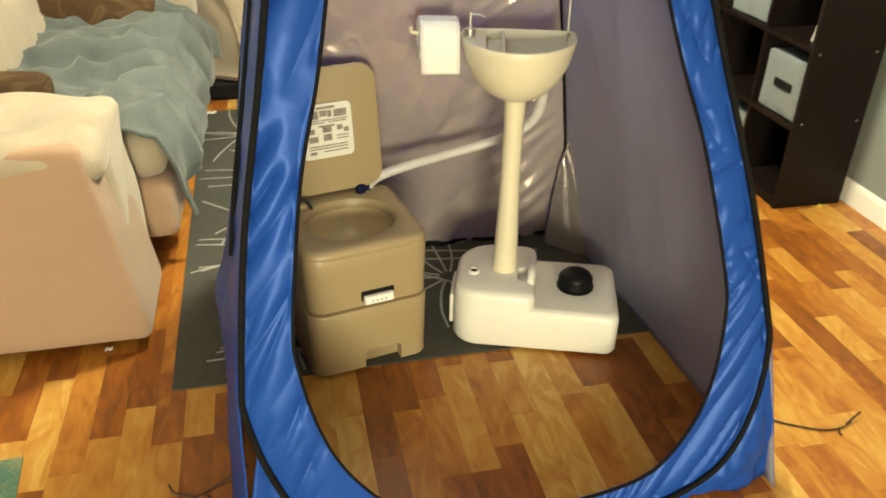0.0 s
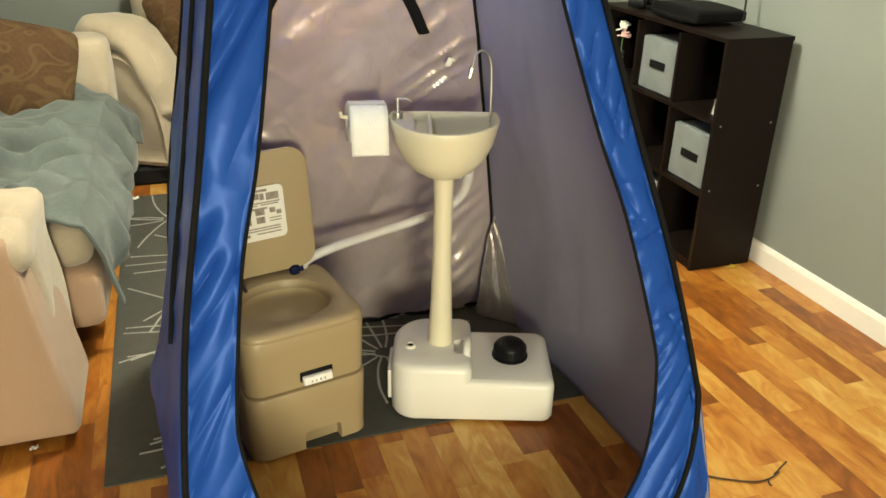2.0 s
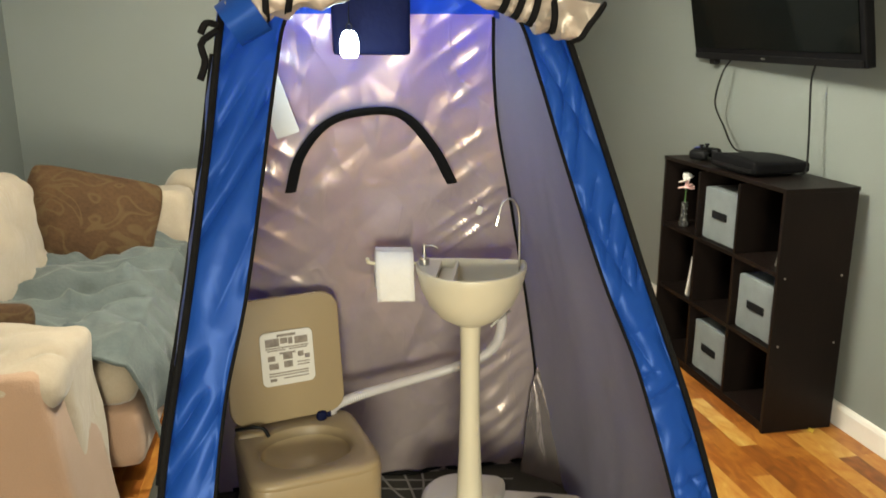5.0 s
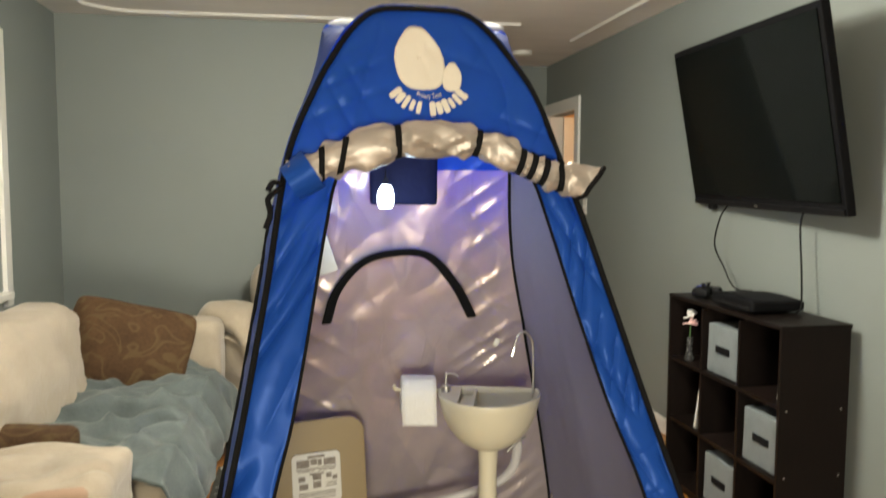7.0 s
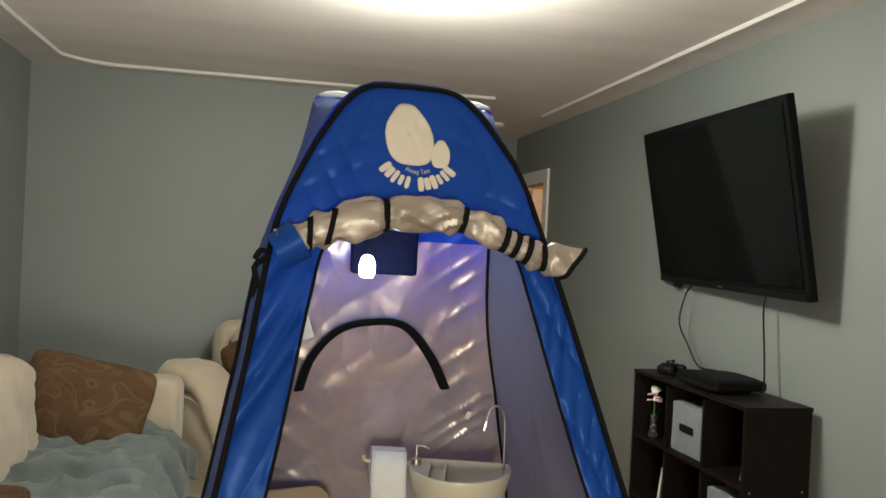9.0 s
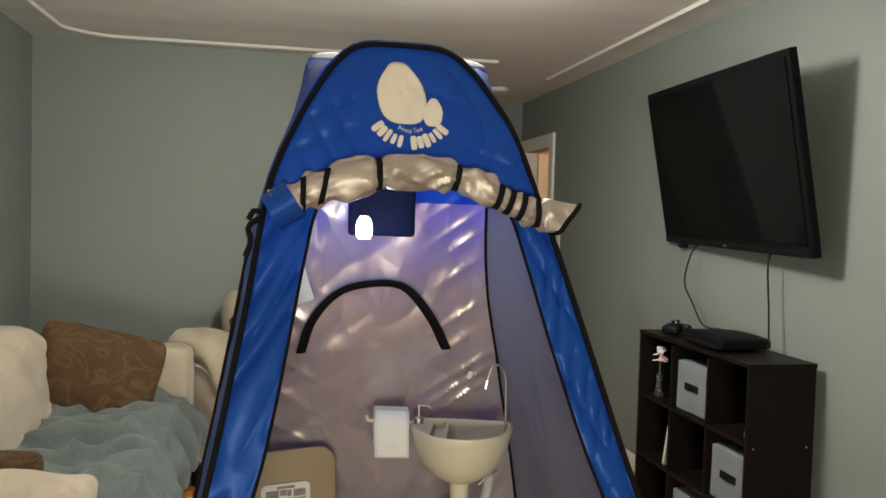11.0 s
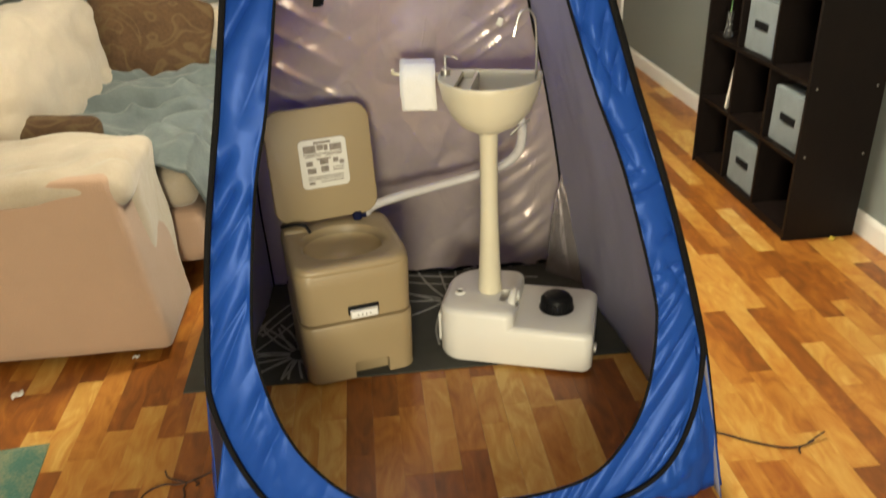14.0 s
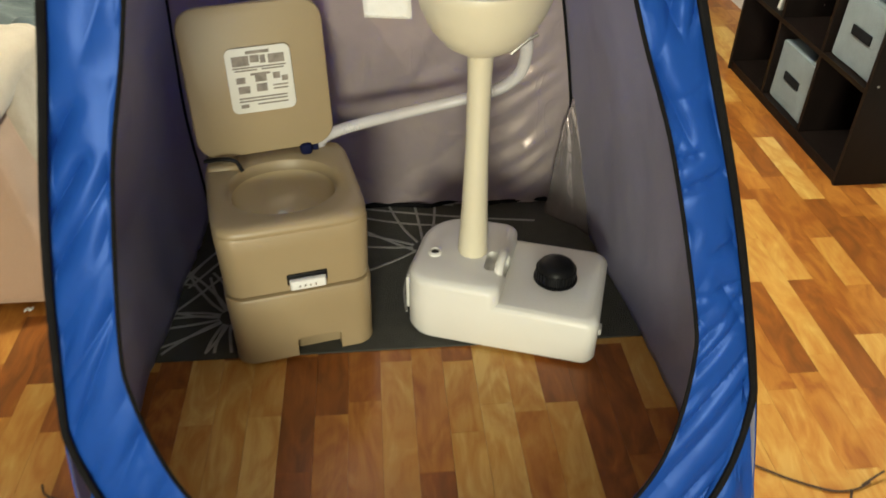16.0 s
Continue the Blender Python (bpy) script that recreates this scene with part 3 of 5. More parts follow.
def tent():
    t = thing("pop_up_tent", pose(-0.45, 1.95, 0), "tall blue nylon pop-up privacy tent with its door rolled up", "tent")
    inv = t.matrix_world.inverted()

    def add(name, bm, material, label="", parent=None):
        bmesh.ops.transform(bm, matrix=inv, verts=bm.verts)
        return part(name, bm, material, parent or t, label)

    n = 420
    outer, inner = loop(HOOP, n, tcx, 1.0), loop(OPENING, n, ocx, -0.35)
    k = len(outer)

    def front(u, v):
        i = int(round(u * k)) % k
        p = outer[i].lerp(inner[i], v)
        puff = math.sin(math.pi * v)
        hold = min(1.0, 3.2 * puff)
        right = i > n
        x, z = p.x, p.z
        d = 0.006 * puff
        if z > 1.52:
            # taut hood: thin creases that run to the arch, deeper towards its shoulders
            side_way = math.atan2(x - tcx(z), 1.98 - z)
            d += 0.0075 * smoothstep(0.1, 0.5, abs(side_way)) * math.sqrt(abs(math.sin(7 * side_way + 1.5 * noise.noise(p * 4))))
            d -= 0.0065 * pull(x, z, 160 if right else 24, 0.070, 5.0, 0.2, 0.05) + 0.0045 * pull(x, z, 62 if right else 118, 0.075, 8.0, 0.2, 0.0)
        elif right:
            low = smoothstep(0.62, 0.46, z)
            mid_ = math.exp(-((z - 0.70) / 0.15) ** 2)
            d -= low * 0.0095 * pull(x, z, 57, 0.034, 1.0, 0.25, 0.3, 1.6)
            d -= (1 - low) * (0.0090 * pull(x, z, 121, 0.045, 2.0, 0.15, 0.1, 2.0) + 0.0090 * pull(x, z, 80, 0.040, 4.0, 0.10, 0.0, 2.0) + 0.0090 * (0.2 + mid_) * pull(x, z, 25, 0.045, 8.0, 0.08, 0.05))
        else:
            up = smoothstep(0.40, 0.75, z)
            d -= 0.0125 * pull(x, z, 54, 0.044, 3.0, 0.14, 0.02, 2.0) * (0.35 + 0.65 * up)
            d -= 0.0070 * pull(x, z, 63, 0.070, 6.0, 0.2, 0.0) + 0.0025 * pull(x, z, 98, 0.09, 7.0, 0.3, -0.05)
        d += 0.006 * noise.noise(Vector((x * 6, z * 4, 3.3)))
        p = p + Vector((0, -1, 0)) * (d * hold + hold * wrinkle(p, 0.002, (4, 5, 4)))
        return p

    solid(add("front_panel", sheet(front, k, 40, True), BLUE, "shiny blue nylon with a cream print"), 0.002, SILVER, 1.0)
    def unlined(ob, edge=1.50):
        # the top of the tent has no silver lining
        ob.data.materials.append(BLUE)
        ob.data.materials.append(BLUE)
        for f in ob.data.polygons:
            if f.center.z > edge:
                f.material_index = 2
        return ob

    unlined(next(c for c in t.children if c.name.startswith("front_panel")), 1.60)
    side = along(SIDE, 70)
    rear = along(REAR, 280)

    def wall_of(sign):
        def f(u, v):
            i = int(round(v * 70))
            a, z = side[i]
            b, zb = rear[4 * i]
            pf = Vector((tcx(z) + sign * a + (tuck(z) if sign < 0 else 0), yfront(z) - 0.004, z))
            pb = Vector((bcx(zb) + sign * b, yback(zb), zb))
            p = pf.lerp(pb, u)
            s = math.sin(math.pi * u)
            top = smoothstep(1.3, 1.75, z)
            low = smoothstep(0.35, 0.0, z)
            p.x += sign * s * (0.004 + 0.01 * low + (0.02 * math.exp(-((z - 0.28) / 0.22) ** 2) if sign < 0 else 0.0))
            if sign < 0:
                # loose fabric that bags out low on this side
                p.x -= 0.030 * math.exp(-((u - 0.45) / 0.12) ** 2) * (math.exp(-((z - 0.33) / 0.075) ** 2) + 0.5 * math.exp(-((z - 0.03) / 0.05) ** 2))
            if sign < 0:
                # the near edge of this wall bellies outwards over its own hoop
                p.x -= (0.011 * smoothstep(1.6, 1.2, z) + 0.008 * smoothstep(0.7, 0.3, z)) * (u / 0.125 if u < 0.125 else (1 - (u - 0.125) / 0.875) ** 2)
            p.z -= s * 0.012 * top
            edge = min(1.0, 4 * s)
            p.x += sign * edge * wrinkle(p, 0.012 if sign < 0 else 0.007, (3, 6, 3), 3.1 * sign)
            p.z = max(p.z, 0.003)
            return p
        return f

    for sign, nm in ((-1, "side_panel"), (1, "side_panel")):
        unlined(solid(add(nm, sheet(wall_of(sign), 40, 70), BLUE), 0.002, LINING, -1.0))

    # white sheets for the ceiling lamp's reflection on the rear roof corners
    for sign in (-1, 1):
        def patch_at(u, v, sign=sign):
            x = 0.132 + 0.092 * u
            return Vector((bcx(1.85) + sign * x, yback(1.86) - 0.020 * (1 - v), (1.853 if sign < 0 else 1.858) + v * (0.004 + 0.016 * math.sin(math.pi * (0.15 + 0.75 * u)))))
        solid(add("corner_glint", sheet(patch_at, 8, 4), ROOFGLINT, "white patch for the lamp's reflection on the roof corner"), 0.0015)

    def folds(p):
        # slanting folds pulled from the seams towards the arched band
        d = 0.0
        for x0, w, slope, f, ph in ((-0.92, 0.30, -0.75, 15, 0.0), (-0.10, 0.22, 0.85, 17, 1.3)):
            k = math.exp(-((p.x - x0) / w) ** 2)
            q = p.z + slope * (p.x - x0) + 0.05 * noise.noise(p * 5)
            d += k * 0.022 * (1 - abs(math.sin(f * q + ph))) ** 1.6
        return d * smoothstep(0.5, 0.8, p.z)

    def back(u, v):
        b, z = rear[int(round(v * 280))]
        p = Vector((bcx(z) + (2 * u - 1) * b, yback(z), z))
        s = math.sin(math.pi * u) ** 0.5
        # shiny parallel folds pulled slantwise into the lower corner
        q = 0.77 * (p.z - 0.02) - 0.64 * p.x + 0.03 * noise.noise(p * 4)
        f = zigzag(q * 15 + 0.5 * noise.noise(p * 5))
        f *= math.exp(-((p.x - 0.02) / 0.20) ** 2) * smoothstep(0.90, 0.55, p.z) * (0.9 + 0.8 * noise.noise(p * 5 + Vector((3, 0, 0))))
        # pulled from the far seam towards the band, and from the near seam
        g = pull(p.x, p.z, 36, 0.060, 6.0, 0.25, 0.2) * smoothstep(-0.42, -0.16, p.x) * smoothstep(0.70, 0.95, p.z)
        g += pull(p.x, p.z, 146, 0.085, 2.0, 0.4, 0.2) * smoothstep(-0.55, -0.80, p.x) * smoothstep(0.45, 0.70, p.z)
        p.y += s * (wrinkle(p, 0.018, (3.0, 1, 2.4), 8.0) + folds(p) * 0.6) - min(1.0, 8 * (1 - u)) * (0.013 * f + 0.010 * g * min(1.0, 10 * u)) - s * (0.003 * pull(p.x, p.z, 70, 0.12, 3.0, 0.2, -0.05) + 0.0025 * pull(p.x, p.z, 120, 0.10, 5.0, 0.15, -0.08))
        return p

    bp = add("back_panel", sheet(back, 170, 280), BLUE)
    if sum(f.normal.y for f in bp.data.polygons) < 0:
        bp.data.flip_normals()
    unlined(solid(bp, 0.002, SILVER, -1.0))

    # loose skirt in the two front corners, under the hoop
    for sign in (-1, 1):
        def skirt(u, v, sign=sign):
            i = (300 if sign < 0 else 279) + int(round(u * (118 if sign < 0 else 138)))
            q = outer[i]
            x = tcx(q.z) + sign * abs(q.x - tcx(q.z))
            topp = Vector((x, q.y, q.z))
            fl = Vector((tcx(0) + sign * (0.12 + 0.50 * (1 - u) ** 0.7), 1.345 + 0.02 * math.sin(u * 9), 0.004))
            p = topp.lerp(fl, v)
            p.y += -0.02 * math.sin(math.pi * v) + 0.02 * math.sin(11 * u + 2 * sign) * v + wrinkle(p, 0.02, (9, 5, 9), 1.0)
            return p
        solid(add("skirt_flap", sheet(skirt, 69, 14), BLUE), 0.002)

    # bunched fabric in the back right corner and along the foot of the back wall
    def bunch(u, v):
        a = Vector((0.070, 2.48, 0.42)).lerp(Vector((0.225, 2.31, 0.004)), v)
        b = Vector((0.05, 2.50, 0.30)).lerp(Vector((0.03, 2.53, 0.004)), v)
        p = b.lerp(a, u)
        p += Vector((0.2, -1, 0.15)) * (0.020 * zigzag(3.1 * u + 0.4 * v + 0.5 * noise.noise(p * 7)) * (0.25 + v) + 0.006)
        p.z = max(p.z, 0.004)
        return p
    solid(add("corner_fold", sheet(bunch, 30, 30), SHINY, "crumpled shiny silver fabric"), 0.0015)

    hb = bmesh.new()
    tube(hb, [Vector((-0.93 + 1.06 * i / 24, 2.572 + 0.010 * math.sin(i * 1.3), 0.016 + 0.005 * math.sin(i * 2.1))) for i in range(25)], 0.007, 6)
    add("foot_hem", hb, BLACK, "black bound hem along the floor")

    # hoops and zip edges
    hb = bmesh.new()
    tube(hb, [p + Vector((0, -0.009, 0)) for p in outer], 0.0065, 8, True)
    add("front_hoop", hb, BLACK, "black bound spring-steel hoop")
    hb = bmesh.new()
    tube(hb, [p + Vector((0, -0.006, 0)) for p in inner], 0.0036, 6, True)
    add("zip_edge", hb, BLACK, "black zip binding of the doorway")
    for sign in (-1, 1):
        hb = bmesh.new()
        tube(hb, [Vector((bcx(z) + sign * a, yback(z) - 0.006, z)) for a, z in rear[::2] if z < 1.50], 0.007, 6)
        add("back_seam", hb, BLACK, "black bound seam")
        hb = bmesh.new()
        tube(hb, [Vector((tcx(z) + sign * (a + 0.012 + (0.004 * smoothstep(1.6, 1.2, z) - tuck(z) if sign < 0 else 0)), yfront(z) + (0.13 if sign < 0 else 0.035), z)) for a, z in side if (0.6 if sign < 0 else 0.1) < z < 1.42], 0.006, 6)
        add("side_hoop", hb, BLACK, "black bound side hoop")

    # door flap rolled up over the doorway
    path = curve_pts([(-0.768, 1.63, 1.468), (-0.70, 1.625, 1.508), (-0.58, 1.625, 1.545), (-0.48, 1.63, 1.555), (-0.39, 1.635, 1.55), (-0.29, 1.63, 1.51), (-0.215, 1.615, 1.478), (-0.140, 1.60, 1.462)], 140)
    TIES = ((0.115, 0.5), (0.185, 0.55), (0.32, 0.12), (0.585, -0.06), (0.715, -0.1), (0.762, -0.1), (0.808, -0.12), (0.875, -0.25))

    def girth(u):
        w = (0.037 + 0.004 * math.sin(7 * u)) * (0.86 + 0.14 * smoothstep(0.0, 0.25, u) * smoothstep(1.1, 0.8, u))
        w *= 1 + 0.12 * smoothstep(0.90, 1.0, u)
        for c, tilt in TIES:
            w -= 0.0075 * math.exp(-((u - c) / 0.022) ** 2)
        return w

    def roll(u, v):
        i = int(round(u * 140))
        p = path[i]
        d = (path[min(140, i + 1)] - path[max(0, i - 1)]).normalized()
        s = d.cross(Vector((0, 1, 0))).normalized()
        a = 2 * math.pi * v
        w = girth(u)
        near = min(1.0, min(abs(u - c) for c, tilt in TIES) / 0.035)
        w += near * (0.0085 * pull(u * 0.66, v * 0.24, 24, 0.040, 5.0, 0.09, 0.1, 1.1) + 0.0085 * pull(u * 0.66, v * 0.24, 153, 0.046, 8.0, 0.09, 0.1, 1.1) - 0.004)
        # pleats that run out from every tie
        w -= 0.004 * (1 - near) * zigzag(v * 9)
        # the free end is cut slantwise
        out = p + s * (math.cos(a) * w) + Vector((0, 1, 0)) * (math.sin(a) * w * (0.8 - 0.4 * smoothstep(0.9, 1.0, u)))
        return out + d * (0.021 * smoothstep(0.9, 1.0, u) * math.cos(a))
    rb = sheet(lambda u, v: roll(v, u), 44, 140, True)
    rolled = add("rolled_door", rb, ROLLS, "crinkled silver-tan door flap rolled into a sausage")
    rolled.data.set_sharp_from_angle(angle=radians(16))
    for c, tilt in TIES:
        bm = bmesh.new()
        i = int(c * 140)
        p = path[i]
        d = (path[i + 1] - path[i - 1]).normalized()
        s = (d.cross(Vector((0, 1, 0))).normalized() + d * tilt).normalized()
        w = girth(c) + 0.0035
        ring = [p + s * (math.cos(a) * w * math.sqrt(1 + tilt * tilt)) + Vector((0, 1, 0)) * (math.sin(a) * w * 0.86) for a in [2 * math.pi * j / 28 for j in range(28)]]
        wd = 0.0065
        g = [[bm.verts.new(q + d * o) for o in (-wd, wd)] for q in ring]
        for j in range(28):
            a, b = g[j], g[(j + 1) % 28]
            bm.faces.new((a[0], b[0], b[1], a[1]))
        solid(add("tie_strap", bm, BLACK, "black webbing tie strap"), 0.003)
    # black binding of the roll's free end, and the blue hem at its other end
    hb = bmesh.new()
    tube(hb, [roll(1.0, j / 24) for j in range(24)], 0.006, 6, True)
    add("flap_edge", hb, BLACK, "black bound edge")

    def hem_at(u, v):
        p = path[int(round(v * 11))]
        d = (path[12] - path[0]).normalized()
        s = d.cross(Vector((0, 1, 0))).normalized()
        w = 0.0445 - 0.006 * (1 - v) + 0.003 * math.sin(6 * math.pi * u)
        return p - d * 0.018 * (1 - v) + s * (math.cos(2 * math.pi * u) * w) + Vector((0, 1, 0)) * (math.sin(2 * math.pi * u) * w * 0.85)
    hem = sheet(hem_at, 28, 11, True)
    add("hem", hem, BLUE, "blue nylon hem of the rolled flap")

    # arched band of a closed window flap on the back wall
    arc = curve_pts([(-0.693, 2.225, 1.06), (-0.665, 2.19, 1.155), (-0.60, 2.165, 1.235), (-0.515, 2.155, 1.265), (-0.41, 2.155, 1.258), (-0.325, 2.185, 1.17), (-0.268, 2.215, 1.07)], 40)
    bm = bmesh.new()
    tube(bm, arc, 0.018, 8, squash=0.3)
    add("window_band", bm, BLACK, "black arched webbing band")
    # pale leaflet at the seam, care tag
    add("care_leaflet", slab(0.058, 0.17, 0.002, 0.004, pose(-0.716, 2.10, 1.295, 14, -18, 0)), LABEL, "pale leaflet tucked behind the seam")
    add("care_tag", slab(0.016, 0.024, 0.0015, 0.002, pose(-0.185, 2.245, 0.985, 10, 20, 0)), LABEL, "white sewn-in care tag")
    # cord ends at the roll
    for keys in (((-0.80, 1.60, 1.46), (-0.815, 1.585, 1.462), (-0.825, 1.58, 1.445)), ((-0.80, 1.60, 1.45), (-0.825, 1.58, 1.43), (-0.82, 1.575, 1.40), (-0.83, 1.57, 1.37))):
        bm = bmesh.new()
        tube(bm, curve_pts(keys, 8), 0.006, 6)
        add("tie_cord", bm, BLACK, "short black tie cord")
    # navy pocket
    add("hanging_pocket", rbox(bmesh.new(), (-0.488, 2.075, 1.49), (0.185, 0.02, 0.17), 0.009, 6, bumpy=0.006), NAVY, "dark navy hanging flap")
    # print above the doorway: a plain pale mark over an arched row of bars
    from mathutils.bvhtree import BVHTree
    fp = next(c for c in t.children if c.name.startswith("front_panel"))
    tree = BVHTree.FromPolygons([t.matrix_world @ v.co for v in fp.data.vertices], [p.vertices for p in fp.data.polygons])

    def press(bm, name, label=""):
        for v in bm.verts:
            hit = tree.ray_cast(Vector((v.co.x, 1.0, v.co.z)), Vector((0, 1, 0)))
            v.co.y = (hit[0].y if hit[0] else yfront(v.co.z)) - 0.0045
        solid(add(name, bm, LOGO, label, fp), 0.001)

    def patch(cx, cz, rx, rz, e=2.0, tilt=0.0):
        def f(u, v):
            q = rrect(2 * math.pi * u, rx, rz, e) * (1 - v)
            c_, s_ = math.cos(tilt), math.sin(tilt)
            return Vector((cx + q.x * c_ - q.y * s_, 0, cz + q.x * s_ + q.y * c_))
        return sheet(f, 28, 8, True)
    def mound(cx, cz, rx, rz, lean):
        def f(u, v):
            q = rrect(2 * math.pi * u, rx, rz, 2.9) * (1 - v)
            k = 1 - 0.42 * smoothstep(0.0, rz, q.y)
            return Vector((cx + q.x * k + lean * q.y, 0, cz + q.y))
        return sheet(f, 36, 8, True)
    press(mound(-0.500, 1.738, 0.056, 0.072, -0.10), "printed_mark", "plain cream printed mark")
    press(mound(-0.428, 1.697, 0.022, 0.033, 0.05), "printed_mark", "plain cream printed mark")
    for i in range(12):
        if i == 5:
            continue
        a = -0.92 + 1.84 * i / 11
        x, z = -0.481 + 0.092 * math.sin(a), 1.712 - 0.088 * math.cos(a)
        h = 0.016 if i in (0, 6) else 0.012 + 0.002 * (i % 3)
        press(patch(x, z, 0.0052 if i in (2, 3, 4, 9, 10) else 0.007, h, 4, a), "printed_bar")
    cu = bpy.data.curves.new("print", "FONT")
    cu.body, cu.size, cu.align_x = "Privacy Tent", 0.0155, "CENTER"
    tmp = bpy.data.objects.new("print", cu)
    me = bpy.data.meshes.new_from_object(tmp)
    bm = bmesh.new()
    bm.from_mesh(me)
    bmesh.ops.triangulate(bm, faces=bm.faces)
    for v in bm.verts:
        x, y = v.co.x, v.co.y
        a = x / 0.09
        rr = 0.069 - y
        v.co = Vector((-0.481 + rr * math.sin(a), 0, 1.716 - rr * math.cos(a)))
    bpy.data.objects.remove(tmp)
    bpy.data.meshes.remove(me)
    press(bm, "printed_words", "small cream lettering reading Privacy Tent")
    return t


tent()


def lantern():
    l = thing("lantern", pose(-0.55, 1.95, 1.40), "small hanging battery lantern glowing cold white in the tent", "lantern")
    bm = bmesh.new()
    lathe(bm, [(0.0, 0.0), (0.015, 0.0), (0.0205, 0.010), (0.021, 0.032), (0.017, 0.048), (0.010, 0.057), (0.0, 0.058)], 20)
    part("globe", bm, glow("lantern_glow", (0.82, 0.93, 1.0), 14), l, "glowing white globe")
    bm = bmesh.new()
    tube(bm, [(0.006 * math.cos(a), 0, 0.066 + 0.007 * math.sin(a)) for a in [2 * math.pi * i / 16 for i in range(16)]], 0.0015, 6, True)
    part("hook", bm, BLKP, l)
    bm = bmesh.new()
    tube(bm, [(0, 0, 0.072), (0.004, 0.0, 0.45)], 0.0015, 6)
    part("cord", bm, BLKP, l)
    return l


lantern()

# ---- portable toilet ----
def toilet():
    t = thing("portable_toilet", pose(-0.690, 2.118, 0.010, 0, 0, 11.5), "tan plastic portable camping toilet with its lid up", "portable toilet")
    hx, hy = 0.169, 0.174

    def body(z0, z1, r, flare, top=True):
        o = rounded(-hx, hx, -hy, hy, (0.045,) * 4)
        ls = [(r, z0), (r * 0.3, z0 + r * 0.3), (0.0 + flare, z0 + r)]
        ls += [(flare * (1 - k / 4), z0 + r + (z1 - z0 - 2 * r) * k / 4) for k in range(1, 5)]
        ls += [(r * 0.3, z1 - r * 0.3), (r, z1)]
        return stack(bmesh.new(), o, ls, None, top)
    lower = part("waste_tank", body(0.0, 0.200, 0.009, 0.004), TAN, t)
    carve(lower, slab(0.105, 0.09, 0.07, 0.012, pose(0.03, -hy, 0.012), 0.002))
    part("flush_tank", body(0.204, 0.374, 0.012, 0.004, False), TAN, t)
    na = 72
    prof = [(1.0, 0.0, -0.008), (1.010, 0.0, -0.004), (1.008, 0.0, 0.004), (0.975, 0.0, 0.013), (0.93, 0.02, 0.016), (0.88, 0.25, 0.016), (0.80, 0.8, 0.015), (0.75, 1.0, 0.010), (0.715, 1.0, 0.0), (0.70, 1.0, -0.014)]

    def oval(a):
        return rrect(a, hx, hx * 0.90, 2.2) + Vector((0, -0.008, 0))

    def ring(u, v):
        i = int(round(v * (len(prof) - 1)))
        s, b, z = prof[i]
        a = 2 * math.pi * u
        return (rrect(a, hx, hy, 7).lerp(oval(a), b)) * s + Vector((0, 0, 0.374 + z))
    part("seat", sheet(ring, na, len(prof) - 1, True), TAN, t)
    bowlp = [(0.705, -0.010), (0.68, -0.03), (0.60, -0.07), (0.45, -0.10), (0.22, -0.118), (0.01, -0.12)]

    def bowl(u, v):
        i = int(round(v * (len(bowlp) - 1)))
        s, z = bowlp[i]
        return oval(2 * math.pi * u) * s + Vector((0, 0, 0.374 + z))
    part("bowl", sheet(bowl, na, len(bowlp) - 1, True), TANIN, t, "smooth tan bowl")
    m = pose(-0.014, 0.123, 0.408, -8, 0, 2)
    lid = part("lid", slab(0.322, 0.348, 0.022, 0.05, m @ pose(0, 0, 0.1725), 0.008), TAN, t)
    m = m @ pose(0.006, -0.0165, 0.178)
    lab = part("label", slab(0.146, 0.150, 0.0024, 0.016, m, 0.0008), LABEL, lid, "white instruction label with small pictures and unreadable text")
    for x, z, w, h in ((0.0, 0.064, 0.052, 0.007), (-0.040, 0.046, 0.038, 0.022), (-0.008, 0.049, 0.02, 0.016), (0.010, 0.047, 0.012, 0.018), (0.040, 0.046, 0.036, 0.02), (0.0, 0.030, 0.12, 0.003), (-0.03, 0.024, 0.05, 0.003), (0.03, 0.024, 0.05, 0.003),
                       (0.0, 0.014, 0.044, 0.005), (-0.045, 0.002, 0.02, 0.014), (0.0, 0.004, 0.026, 0.016), (0.036, 0.006, 0.016, 0.014), (0.054, -0.002, 0.014, 0.012), (-0.04, -0.020, 0.026, 0.016), (0.0, -0.018, 0.024, 0.018),
                       (0.042, -0.016, 0.034, 0.003), (0.042, -0.024, 0.034, 0.003), (0.0, -0.040, 0.11, 0.003), (0.0, -0.047, 0.11, 0.003), (-0.044, -0.058, 0.018, 0.008), (0.02, -0.056, 0.07, 0.003)):
        part("printed_bar", boxm((x, -0.0022, z), (w, 0.0012, h), 0, m), INK, lab, smooth=False)
    lt = part("latch", slab(0.082, 0.026, 0.022, 0.003, pose(0.018, -hy - 0.006, 0.230, -8, 0, 0)), PAPER, t, "white valve latch")
    for x in (-0.02, -0.008, 0.004, 0.016):
        part("latch_mark", boxm((0.018 + x, -hy - 0.0178, 0.231), (0.003, 0.0012, 0.006)), INK, lt, smooth=False)
    # black slab for the shade inside the latch's recess
    part("latch_recess_shade", slab(0.092, 0.03, 0.012, 0.004, pose(0.018, -hy + 0.004, 0.238)), BLKP, t)
    part("rear_deck", rbox(bmesh.new(), (-0.125, 0.125, 0.385), (0.075, 0.08, 0.03), 0.012, 5), TAN, t)
    part("lid_hinge", rbox(bmesh.new(), (0.075, 0.118, 0.403), (0.03, 0.026, 0.03), 0.01, 4), NAVY, t, "dark hinge block")
    bm = bmesh.new()
